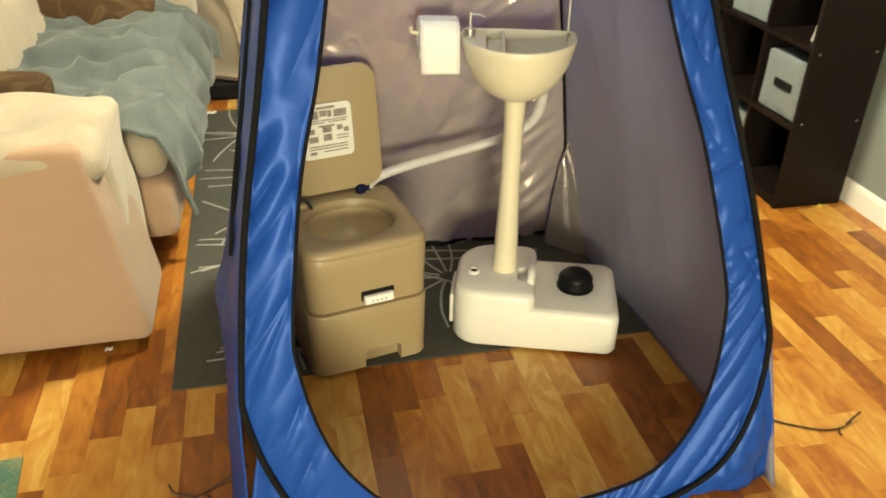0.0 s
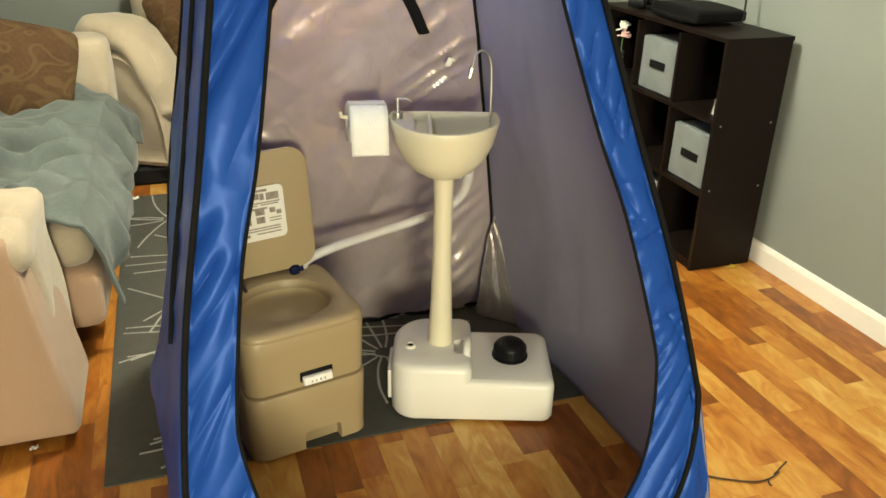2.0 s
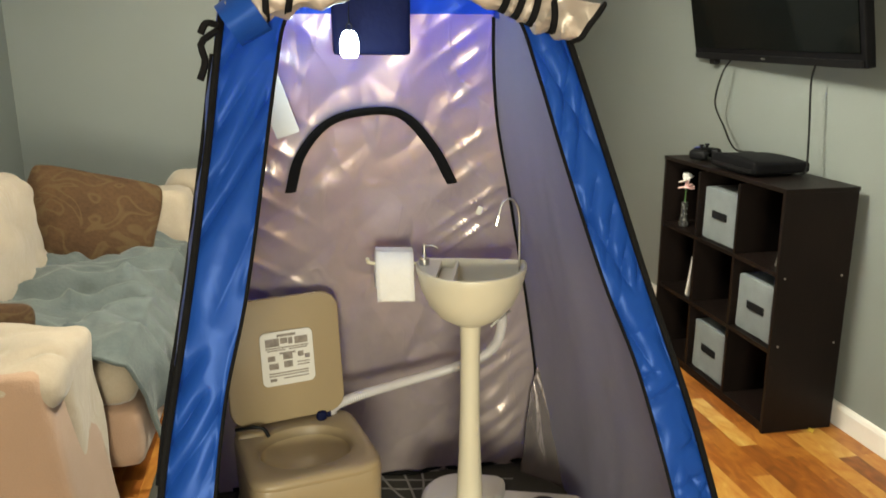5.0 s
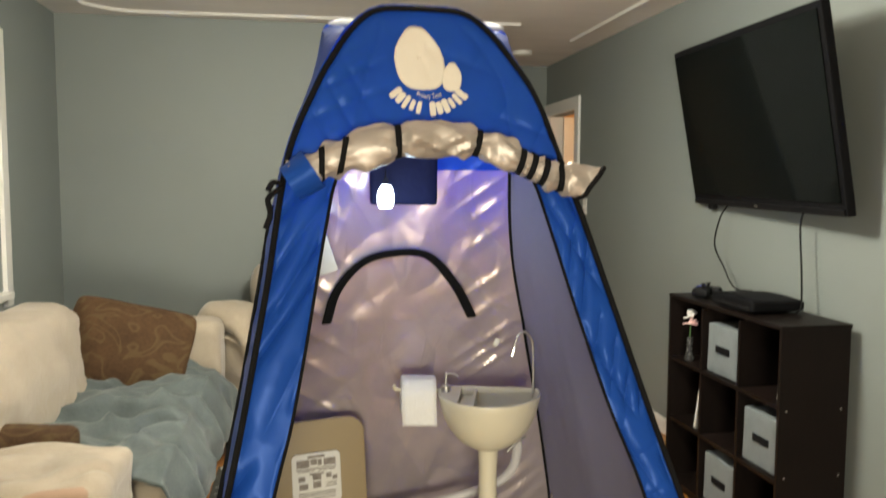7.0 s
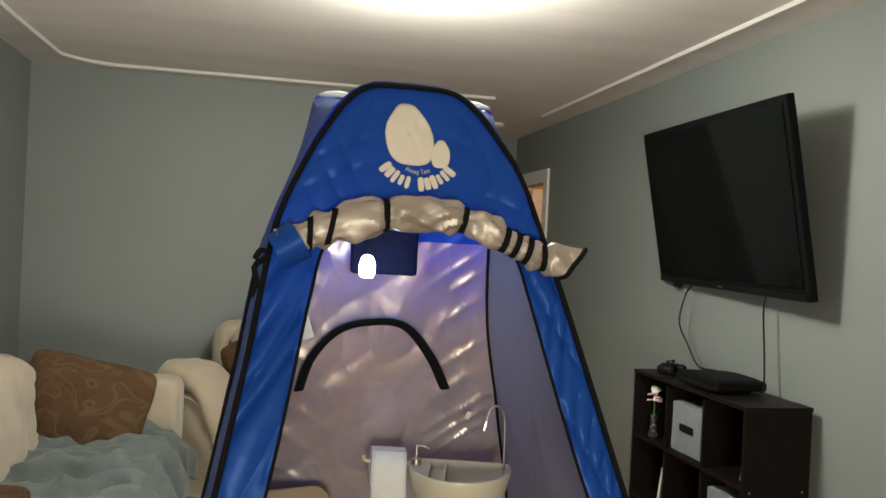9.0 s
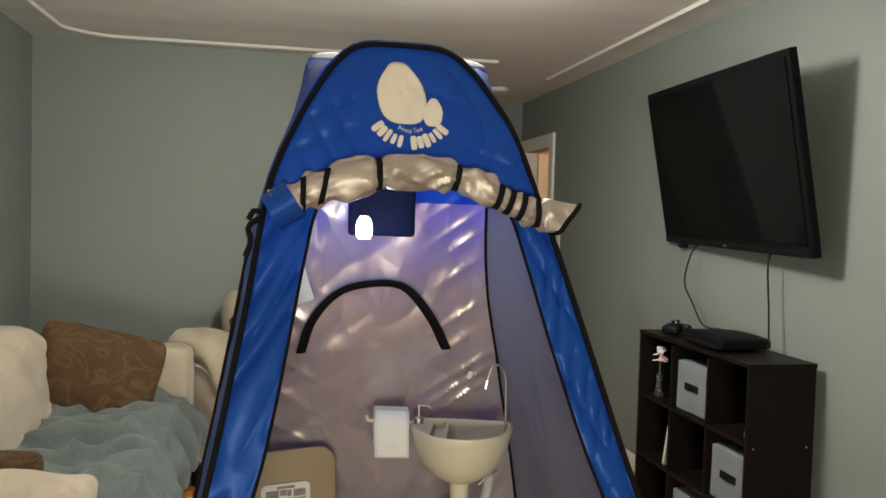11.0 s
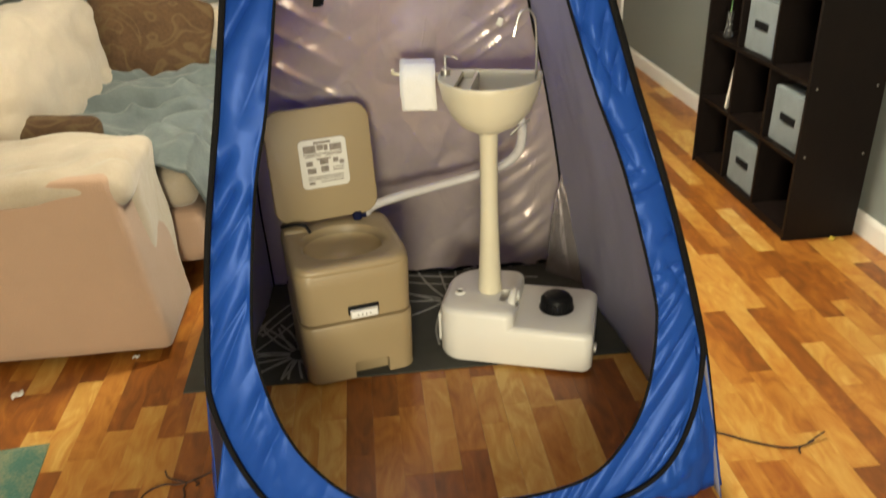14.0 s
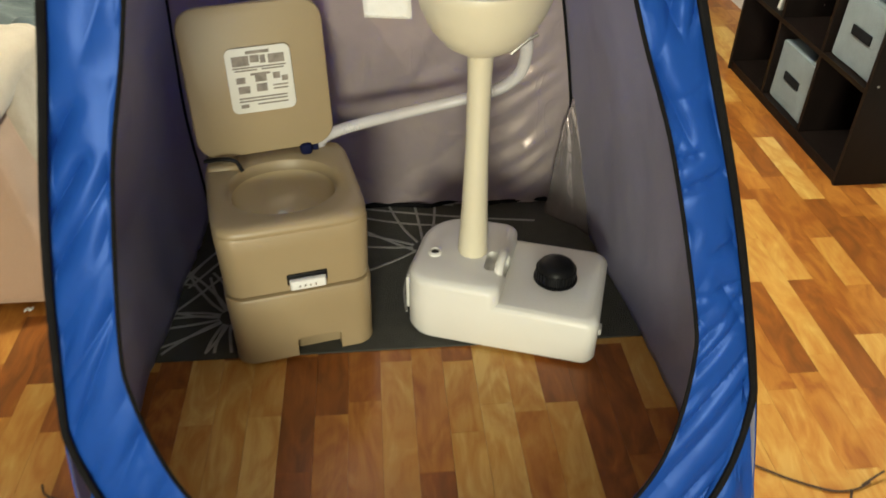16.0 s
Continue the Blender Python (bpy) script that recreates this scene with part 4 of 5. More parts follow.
    tube(bm, curve_pts([(-0.165, 0.108, 0.408), (-0.125, 0.092, 0.417), (-0.095, 0.082, 0.412), (-0.082, 0.068, 0.391)], 16), 0.005, 8)
    part("lid_cord", bm, BLKP, t, "black cord")
    return t


toilet()

# ---- portable wash basin ----
def basin():
    t = thing("portable_wash_basin", pose(-0.154, 2.066, 0.010, 0, 0, -19), "cream plastic portable wash basin standing on a white water tank", "wash basin")
    hx, hy = 0.236, 0.147
    r = 0.02

    def rim(z0, z1):
        return [(0.016, z0), (0.005, z0 + 0.005), (0.0, z0 + 0.016), (0.0, z1 - r), (0.003, z1 - r * 0.55), (0.009, z1 - r * 0.2), (0.020, z1)]
    tank = bmesh.new()
    stack(tank, rounded(-hx, hx, -hy, hy, (0.07, 0.03, 0.035, 0.11)), rim(0.0, 0.135))
    stack(tank, rounded(-hx + 0.001, -0.002, -hy + 0.001, hy - 0.001, (0.07, 0.03, 0.03, 0.11)), rim(0.001, 0.182))
    tk = part("water_tank", tank, TANKP, t, "white moulded water tank")
    cx, cy = 0.114, 0.004
    bm = bmesh.new()
    lathe(bm, [(0.0, 0.0), (0.054, 0.0), (0.054, 0.006), (0.047, 0.008), (0.0465, 0.034), (0.042, 0.044), (0.034, 0.050), (0.02, 0.053), (0.0, 0.054)], 36, (cx, cy, 0.133))
    cap = part("filler_cap", bm, BLKP, tk, "ribbed black screw cap")
    for i in range(28):
        a = 2 * math.pi * i / 28
        part("cap_rib", boxm((0.0475, 0, 0.154), (0.004, 0.005, 0.026), 0, pose(cx, cy, 0, 0, 0, math.degrees(a))), BLKP, cap, smooth=False)
    carve(tk, rbox(bmesh.new(), (-0.028, -0.03, 0.19), (0.056, 0.075, 0.09), 0.014, 8))
    bm = bmesh.new()
    tube(bm, curve_pts([(-0.020, -0.074, 0.145), (-0.018, -0.064, 0.180), (-0.016, -0.036, 0.196), (-0.014, -0.004, 0.192), (-0.012, 0.012, 0.165)], 20), 0.012, 10)
    part("handle", bm, TANKP, tk)
    bm = bmesh.new()
    lathe(bm, [(0.0, 0.0), (0.017, 0.0), (0.017, 0.008), (0.012, 0.010), (0.010, 0.004), (0.0, 0.004)], 24, (-0.183, -0.033, 0.180))
    sp = part("vent_spout", bm, TANKP, tk)
    # black disc in place of the shaded inside of the spout
    bm = bmesh.new()
    lathe(bm, [(0.0, 0.0), (0.0095, 0.0), (0.0095, 0.001), (0.0, 0.001)], 16, (-0.183, -0.033, 0.1842))
    part("spout_hole_shade", bm, BLKP, sp)
    part("side_latch", rbox(bmesh.new(), (-hx - 0.006, -0.01, 0.075), (0.014, 0.13, 0.10), 0.006, 5), TANKP, tk)
    part("drain_plug", rbox(bmesh.new(), (hx + 0.004, -0.04, 0.030), (0.010, 0.028, 0.02), 0.004, 4), TANKP, tk)
    bm = bmesh.new()
    px, py = -0.0955, 0.004
    lathe(bm, [(0.0, 0.0), (0.037, 0.0), (0.036, 0.03), (0.031, 0.14), (0.0265, 0.30), (0.026, 0.46), (0.028, 0.515), (0.032, 0.535), (0.0, 0.535)], 32, (px, py, 0.176))
    part("pole", bm, CREAM, t)
    bm = bmesh.new()
    tube(bm, [(px + 0.0325 * math.cos(a), py + 0.0325 * math.sin(a), 0.706) for a in [2 * math.pi * i / 28 for i in range(28)]], 0.0035, 6, True)
    part("collar", bm, CREAM, t)
    # bowl: round in front, flat at the back
    prof = [(0.03, 0.700), (0.05, 0.704), (0.085, 0.722), (0.115, 0.753), (0.135, 0.793), (0.1445, 0.832), (0.148, 0.847), (0.147, 0.853), (0.143, 0.855), (0.138, 0.852), (0.134, 0.842), (0.127, 0.812), (0.10, 0.775), (0.06, 0.752), (0.001, 0.746)]
    turn = Matrix.Rotation(radians(3), 3, "Z")

    def bowl(u, v):
        i = int(round(v * (len(prof) - 1)))
        q, z = prof[i]
        a = 2 * math.pi * u
        back = 0.045 * min(1.0, q / 0.145)
        p = Vector((q * math.cos(a), q * math.sin(a) * 1.2, 0))
        flat = back * (1.0 if i < 8 else 0.85)
        if p.y > flat:
            p.y = flat + (p.y - flat) * 0.06
        p.y += back
        p = turn @ p
        return Vector((px + p.x, py + p.y, z))
    bw = part("bowl", sheet(bowl, 72, len(prof) - 1, True), CREAM, t, "cream moulded bowl, flat at the back")
    inv = t.matrix_world.inverted() @ Matrix.Translation((-0.007, -0.005, 0))

    def add(name, bm, material, label="", parent=None):
        bmesh.ops.transform(bm, matrix=inv, verts=bm.verts)
        return part(name, bm, material, parent or t, label)

    def deck_part(name, x0, x1, z0, z1, top_q, low_q):
        # a slice of the bowl's plan between two cross lines
        n = 14
        bm = bmesh.new()
        rows = []
        for j in range(n + 1):
            x = x0 + (x1 - x0) * j / n
            ya, yl = (0.045 - 1.2 * math.sqrt(max(0.0, q * q - x * x)) for q in (top_q, low_q))
            yb = 0.083
            row = []
            for y, z in ((yl, z0), (ya, z1 - 0.003), (ya + 0.003, z1), (yb - 0.003, z1), (yb, z1 - 0.003), (yb, z0)):
                p = turn @ Vector((x, y, 0))
                row.append(bm.verts.new((px + p.x, py + p.y, z)))
            rows.append(row)
        for r0, r1 in zip(rows, rows[1:]):
            for j in range(6):
                bm.faces.new((r0[j], r0[(j + 1) % 6], r1[(j + 1) % 6], r1[j]))
        bm.faces.new(rows[0])
        bm.faces.new(rows[-1][::-1])
        return part(name, bm, CREAM, bw)
    deck_part("soap_ledge", -0.136, -0.082, 0.838, 0.8525, 0.139, 0.137)
    deck_part("dish_floor", -0.0815, -0.044, 0.812, 0.830, 0.131, 0.128)
    deck_part("ledge_divider", -0.0435, -0.036, 0.800, 0.8515, 0.134, 0.122)
    bm = bmesh.new()
    tube(bm, curve_pts([(-0.092, 2.146, 0.840), (-0.092, 2.148, 0.92), (-0.094, 2.15, 0.99), (-0.103, 2.15, 1.02), (-0.121, 2.148, 1.034), (-0.142, 2.146, 1.022), (-0.153, 2.144, 0.985), (-0.157, 2.143, 0.968)], 36), 0.0035, 8)
    tp = add("faucet", bm, STEEL, "thin chrome gooseneck tap")
    bm = bmesh.new()
    tube(bm, [(-0.152, 2.144, 0.990), (-0.158, 2.143, 0.965)], 0.0055, 8)
    add("tap_nozzle", bm, STEEL, "", tp)
    sx, sy = -0.347, 2.170
    bm = bmesh.new()
    lathe(bm, [(0.0, 0.0), (0.014, 0.0), (0.014, 0.018), (0.006, 0.020), (0.006, 0.024), (0.004, 0.026), (0.004, 0.056), (0.0, 0.056)], 18, (sx, sy, 0.861))
    tube(bm, curve_pts([(sx, sy, 0.913), (sx + 0.022, sy - 0.008, 0.914), (sx + 0.034, sy - 0.012, 0.907)], 6), 0.0028, 6)
    add("soap_pump", bm, STEEL, "chrome soap pump")
    bm = bmesh.new()
    tube(bm, curve_pts([(-0.35, 2.185, 0.860), (-0.42, 2.20, 0.862), (-0.487, 2.20, 0.866), (-0.495, 2.195, 0.88)], 14), 0.005, 8)
    add("paper_holder", bm, CREAM, "cream plastic holder arm")
    return t


basin()


def paper_roll():
    r = thing("toilet_paper_roll", pose(-0.432, 2.20, 0.848, 0, 2, -4), "white toilet paper roll on the basin's holder arm", "toilet paper")
    bm = bmesh.new()
    n, w = 48, 0.10
    prof = [(0.019, -w / 2), (0.052, -w / 2), (0.0555, -w / 2 + 0.002), (0.0555, w / 2 - 0.002), (0.052, w / 2), (0.019, w / 2)]
    g = [[bm.verts.new((z, q * math.cos(2 * math.pi * j / n), q * math.sin(2 * math.pi * j / n))) for j in range(n)] for q, z in prof]
    for i in range(len(g)):
        a, b = g[i], g[(i + 1) % len(g)]
        for j in range(n):
            bm.faces.new((a[j], a[(j + 1) % n], b[(j + 1) % n], b[j]))
    part("roll", bm, PAPER, r)

    def hang(u, v):
        a = radians(70) * (1 - min(1, v / 0.4))
        z = 0.0562 * math.sin(a) if v < 0.4 else -0.080 * (v - 0.4) / 0.6
        y = -0.0562 * math.cos(a) if v < 0.4 else -0.0562 + 0.006 * ((v - 0.4) / 0.6) ** 2
        return Vector(((u - 0.5) * 0.0995 + 0.010 * max(0, v - 0.4), y, z))
    solid(part("hanging_sheet", sheet(hang, 6, 20), PAPER, r), 0.0012)
    return r


paper_roll()


def hose():
    o = Vector((-0.35, 2.35, 0.4))
    h = thing("drain_hose", Matrix.Translation(o), "pale corrugated plastic drain hose running behind the basin", "hose")
    pts = curve_pts([(-0.608, 2.285, 0.385), (-0.607, 2.285, 0.410), (-0.575, 2.295, 0.427), (-0.50, 2.32, 0.437), (-0.38, 2.345, 0.452), (-0.25, 2.35, 0.478), (-0.165, 2.325, 0.515), (-0.122, 2.29, 0.57), (-0.115, 2.255, 0.635), (-0.128, 2.215, 0.70), (-0.15, 2.19, 0.74)], 240)
    bm = bmesh.new()
    tube(bm, [p - o for p in pts], lambda u: 0.0145 + 0.0007 * (1 if int(u * 240) % 2 else -1), 12)
    part("tube", bm, HOSE, h)
    bm = bmesh.new()
    tube(bm, [Vector((-0.645, 2.285, 0.402)) - o, Vector((-0.612, 2.285, 0.404)) - o], 0.025, 16)
    part("end_cap", bm, NAVY, h, "dark navy end cap")
    bm = bmesh.new()
    tube(bm, curve_pts([Vector((-0.16, 2.20, 0.66)) - o, Vector((-0.13, 2.205, 0.685)) - o, Vector((-0.10, 2.21, 0.70)) - o], 6), 0.004, 6)
    part("clip", bm, STEEL, h, "wire hose clip")
    return h


hose()

# ---- shelf unit, television and what stands there ----
def cube_shelf():
    s = thing("cube_shelf", pose(1.0, 2.6, 0), "dark espresso nine-cube storage shelf against the wall", "shelf unit")
    D, L, Hh, th = 0.29, 0.92, 0.92, 0.016
    part("side_panel", boxm((D / 2, th / 2, Hh / 2), (D, th, Hh), 0.0015), ESPRESSO, s, smooth=False)
    part("side_panel", boxm((D / 2, L - th / 2, Hh / 2), (D, th, Hh), 0.0015), ESPRESSO, s, smooth=False)
    part("top_panel", boxm((D / 2, L / 2, Hh + th / 2), (D + 0.004, L + 0.006, th), 0.0015), ESPRESSO, s, smooth=False)
    for z in (0.03, 0.03 + 0.295, 0.03 + 0.59):
        part("shelf_board", boxm((D / 2 + 0.003, L / 2, z), (D - 0.008, L - 2 * th - 0.001, th)), ESPRESSO, s, smooth=False)
    part("plinth", boxm((0.012, L / 2, 0.011), (0.012, L - 2 * th - 0.001, 0.021)), ESPRESSO, s, smooth=False)
    for y in (L / 3, 2 * L / 3):
        for k in range(3):
            part("divider", boxm((D / 2 + 0.003, y, 0.03 + 0.295 * k + 0.1475), (D - 0.012, th, 0.277)), ESPRESSO, s, smooth=False)
    part("back_panel", boxm((D - 0.002, L / 2, Hh / 2), (0.004, L - 2 * th - 0.001, Hh - 0.005)), ESPRESSO, s, smooth=False)
    for y, z in ((0, 0.61), (0, 0.35)):
        for x in (0.03, D - 0.03):
            bm = bmesh.new()
            lathe(bm, [(0.0, 0), (0.004, 0), (0.004, 0.001), (0.0, 0.001)], 10)
            bmesh.ops.transform(bm, matrix=pose(x, 0.0, z, 90, 0, 0), verts=bm.verts)
            part("screw_head", bm, STEEL, s)
    return s


cube_shelf()


def fabric_bin(y, k):
    b = thing("fabric_bin", pose(1.0 + 0.158, 2.6 + y, 0.04 + 0.295 * k), "grey fabric storage bin with dark pull handle", "storage bin", group="bins in the shelf")
    part("body", rbox(bmesh.new(), (0, 0, 0.110), (0.26, 0.266, 0.220), 0.008, 6, bumpy=0.004, bscale=9), BIN, b)
    part("handle", rbox(bmesh.new(), (-0.134, 0, 0.115), (0.006, 0.11, 0.032), 0.0028, 4), BLACK, b, "dark webbing handle")
    return b


def television():
    # corners: far top, far bottom, near bottom, near top
    tl, bl, br, tr = Vector((1.149, 3.862, 2.149)), Vector((1.302, 3.862, 1.356)), Vector((1.20, 2.535, 1.344)), Vector((1.05, 2.532, 2.118))
    c = (tl + bl + br + tr) / 4
    ax = ((tr + br) - (tl + bl)).normalized()
    az = ((tl + tr) - (bl + br)).normalized()
    az = (az - ax * az.dot(ax)).normalized()
    ay = az.cross(ax)
    m = Matrix.Translation(c) @ Matrix((ax, ay, az)).transposed().to_4x4()
    w, h = 1.332, 0.795
    t = thing("television", m, "large black flat television tilted down on a wall bracket, switched off", "television")
    part("housing", rbox(bmesh.new(), (0, 0.022, 0), (w, 0.04, h), 0.008, 5), TVB, t)
    part("screen", boxm((0, 0.0, 0.012), (w - 0.05, 0.004, h - 0.085)), SCREEN, t, "dark glossy screen", smooth=False)
    part("lower_trim", boxm((0, 0.0, -h / 2 + 0.018), (w - 0.02, 0.008, 0.026), 0.003), BLKP, t, smooth=False)
    part("mark", boxm((0, -0.005, -h / 2 + 0.018), (0.03, 0.002, 0.006)), STEEL, t, smooth=False)
    part("speaker_bump", boxm((-0.5, 0.02, -h / 2 - 0.012), (0.05, 0.03, 0.026), 0.004), BLKP, t, smooth=False)
    part("wall_arm", boxm((0.0, 0.075, 0.06), (0.26, 0.08, 0.22), 0.01), BLKP, t, smooth=False)
    return t


television()


def wall_bracket():
    b = thing("wall_bracket", pose(1.27, 3.17, 1.80), "black steel television wall bracket", "wall bracket")
    part("plate", boxm((0.047, 0, 0), (0.025, 0.4, 0.3), 0.004), BLKP, b, smooth=False)
    part("arm", boxm((0.0, 0.0, 0.03), (0.075, 0.05, 0.05), 0.004), BLKP, b, smooth=False)
    part("arm", boxm((0.0, 0.0, -0.06), (0.075, 0.05, 0.05), 0.004), BLKP, b, smooth=False)
    return b


wall_bracket()
for y, k in ((0.46, 2), (0.153, 1), (0.46, 0)):
    fabric_bin(y, k)


def console():
    c = thing("game_console", pose(1.14, 3.0, 0.937, 0, 0, 0), "black game console lying flat on the shelf", "game console")
    def bowed(p):
        return Vector((p.x, p.y, p.z * (1 - 0.12 * p.x / 0.12) * (1 - 0.30 * (abs(p.y) / 0.16) ** 2.2)))
    part("body", rbox(bmesh.new(), (0, 0, 0.033), (0.24, 0.32, 0.062), 0.014, 14, warp=bowed), TVB, c)
    part("front_strip", rbox(bmesh.new(), (-0.1205, 0, 0.022), (0.004, 0.29, 0.014), 0.0015, 3), BLKP, c, "glossy black strip")
    return c


console()


def gamepad():
    g = thing("game_controller", pose(1.09, 3.36, 0.937, 0, 0, 30), "black game controller with blue accents on the shelf", "game controller")
    part("body", rbox(bmesh.new(), (0, 0, 0.035), (0.09, 0.055, 0.035), 0.016, 6), BLKP, g)
    for s in (-1, 1):
        part("grip", rbox(bmesh.new(), (s * 0.055, -0.02, 0.026), (0.04, 0.085, 0.045), 0.018, 6), BLKP, g)
        bm = bmesh.new()
        lathe(bm, [(0.0, 0.05), (0.006, 0.05), (0.006, 0.06), (0.011, 0.062), (0.010, 0.068), (0.0, 0.068)], 14, (s * 0.022, -0.012, 0))
        part("thumb_stick", bm, BLKP, g)
    part("touch_strip", rbox(bmesh.new(), (0, 0.012, 0.052), (0.05, 0.02, 0.005), 0.002, 3), surf("blue_plastic", (0.01, 0.03, 0.3), None, 9, 0.3), g, "blue strip")
    return g


gamepad()


def cable(name, keys, r=0.004):
    c = thing(name, pose(*keys[0]), "thin black cable hanging from the television to the shelf", "cable", group="television cables")
    bm = bmesh.new()
    tube(bm, [p - Vector(keys[0]) for p in curve_pts(keys, 40)], r, 6)
    part("wire", bm, BLKP, c)
    return c


cable("television_cable", [(1.29, 3.52, 1.36), (1.25, 3.515, 1.30), (1.24, 3.54, 1.17), (1.24, 3.45, 1.07), (1.20, 3.28, 0.99), (1.19, 3.12, 0.995)])
cable("television_cable", [(1.26, 2.88, 1.35), (1.25, 2.88, 1.28), (1.25, 2.86, 1.10), (1.24, 2.84, 0.97), (1.22, 2.84, 0.94)])


# ---- rug and mat ----
def rug():
    r = thing("area_rug", pose(-0.4, 3.0, 0), "charcoal grey rug with a white dandelion line pattern", "rug")
    x0, x1, y0, y1 = -1.20, 0.19, 1.955, 4.05
    part("base", rbox(bmesh.new(), ((x0 + x1) / 2 + 0.4, (y0 + y1) / 2 - 3.0, 0.005), (x1 - x0, y1 - y0, 0.008), 0.0035, 4), RUG, r)
    rnd = random.Random(4)
    sprays = ((-0.70, 2.62, 22, 0.66), (-0.86, 2.10, 28, 0.24), (-0.70, 3.25, 20, 0.66), (-0.35, 2.36, 12, 0.30), (-1.0, 3.72, 12, 0.30), (-0.3, 3.2, 12, 0.4), (-0.12, 2.10, 9, 0.24))
    for cx, cy, count, reach in sprays:
        lines = []
        for i in range(count):
            a = 2 * math.pi * (i + rnd.uniform(-0.25, 0.25)) / count
            ln = reach * rnd.uniform(0.65, 1.1)
            bend = rnd.uniform(-0.35, 0.35)
            keys = [Vector((cx + 0.4 + q * math.cos(a + bend * q / ln), cy - 3.0 + q * math.sin(a + bend * q / ln), 0.0098)) for q in (0.03, ln * 0.35, ln * 0.7, ln)]
            lines.append(curve_pts(keys, 14))
            if rnd.random() < 0.2:
                c, s_ = math.cos(a + 0.45), math.sin(a + 0.45)
                lines.append([keys[2], keys[2] + Vector((c, s_, 0)) * 0.05, keys[2] + Vector((c, s_, 0)) * 0.09])
        for sp in lines:
            sp = [p for p in sp if x0 + 0.012 < p.x - 0.4 < x1 - 0.012 and y0 + 0.012 < p.y + 3.0 < y1 - 0.012]
            if len(sp) > 1:
                bm = bmesh.new()
                tube(bm, sp, 0.0042, 5, squash=0.3)
                part("pattern_line", bm, RUGLINE, r, "white tufted line")
    return r


rug()


def small_mat():
    m = thing("floor_mat", pose(-1.75, 1.45, 0), "green patterned small mat on the floor", "mat")
    part("mat", rbox(bmesh.new(), (0, 0, 0.004), (0.50, 0.62, 0.008), 0.003, 4, pose(0, 0, 0, 0, 0, 5)), MATM, m)
    return m


small_mat()

# ---- sofas ----
def near_sofa():
    s = thing("sofa", pose(-1.7, 3.2, 0), "cream and tan microfibre sofa with padded arms", "sofa", group="sofas")
    o = Vector((1.7, -3.2, 0))

    def add(name, c, sz, r, material, bumpy=0.006, label="", cuts=12, **k):
        return part(name, rbox(bmesh.new(), Vector(c) + o, sz, r, cuts, bumpy=bumpy, bscale=6, **k), material, s, label)

    def flare(p):
        return Vector((p.x + (0.03 if p.x > 0 else 0) * (0.5 - p.z / 0.6), p.y, p.z))
    add("arm", (-1.79, 2.335, 0.335), (0.91, 0.37, 0.60), 0.03, SOFAP, 0.002, "tan fabric outer arm", warp=lambda p: Vector((p.x + (0.08 if p.x > 0 else 0) * (0.5 - p.z / 0.6), p.y, p.z)))
    def tufted(p):
        k = 1 - min(1, 2.6 * abs(noise.noise(Vector((p.x * 4 + p.y * 3, p.y * 9 - p.x * 5, 6.0)))))
        roll_ = 0.018 * smoothstep(0.30, 0.47, p.x)
        return Vector((p.x, p.y * (1 + 0.05 * math.cos(5 * p.x)), p.z - (0.014 * k if p.z > 0 else 0) - roll_ * (p.z < 0)))
    add("arm_pad", (-1.78, 2.345, 0.600), (0.96, 0.41, 0.12), 0.058, SOFA, 0.018, "cream padded arm top", 30, warp=tufted)
    add("arm_front_pad", (-1.355, 2.425, 0.345), (0.10, 0.30, 0.58), 0.048, SOFA, 0.018, "cream padded arm front", 14, warp=flare)
    add("seat_base", (-1.69, 3.27, 0.22), (1.0, 1.36, 0.22), 0.05, SOFAP)
    add("seat_cushion", (-1.69, 3.27, 0.40), (0.98, 1.34, 0.16), 0.065, SOFA, 0.012)
    add("backrest", (-2.04, 3.25, 0.58), (0.28, 1.9, 0.60), 0.11, SOFA, 0.015)
    def slump(p):
        # soft cushion that sinks in the middle and creases across its face
        k = 0.03 * math.sin(3.1 * p.y + 0.6) - 0.04 * (p.y / 0.7) ** 2
        crease = 0.018 * (1 - min(1, 2.5 * abs(noise.noise(Vector((p.y * 2.4 + 1.3 * p.z, p.z * 8 - p.y * 1.5, 3.0))))))
        return Vector((p.x + 0.16 * (0.28 - p.z) * 0.4 - (crease if p.x > 0 else 0), p.y, p.z + k * (p.z + 0.28)))
    add("back_cushion", (-1.89, 3.14, 0.655), (0.34, 1.16, 0.56), 0.13, SOFA, 0.020, "", 26, warp=slump)
    add("far_arm", (-1.62, 4.11, 0.40), (0.90, 0.26, 0.74), 0.06, SOFA, 0.012)
    for x in (-2.05, -1.38):
        part("foot", boxm(Vector((x, 2.36, 0.034)) + o, (0.10, 0.12, 0.068), 0.006), BLKP, s, "dark foot", smooth=False)
        part("foot", boxm(Vector((x, 4.05, 0.034)) + o, (0.10, 0.10, 0.068), 0.006), BLKP, s, "dark foot", smooth=False)
    return s


near_sofa()


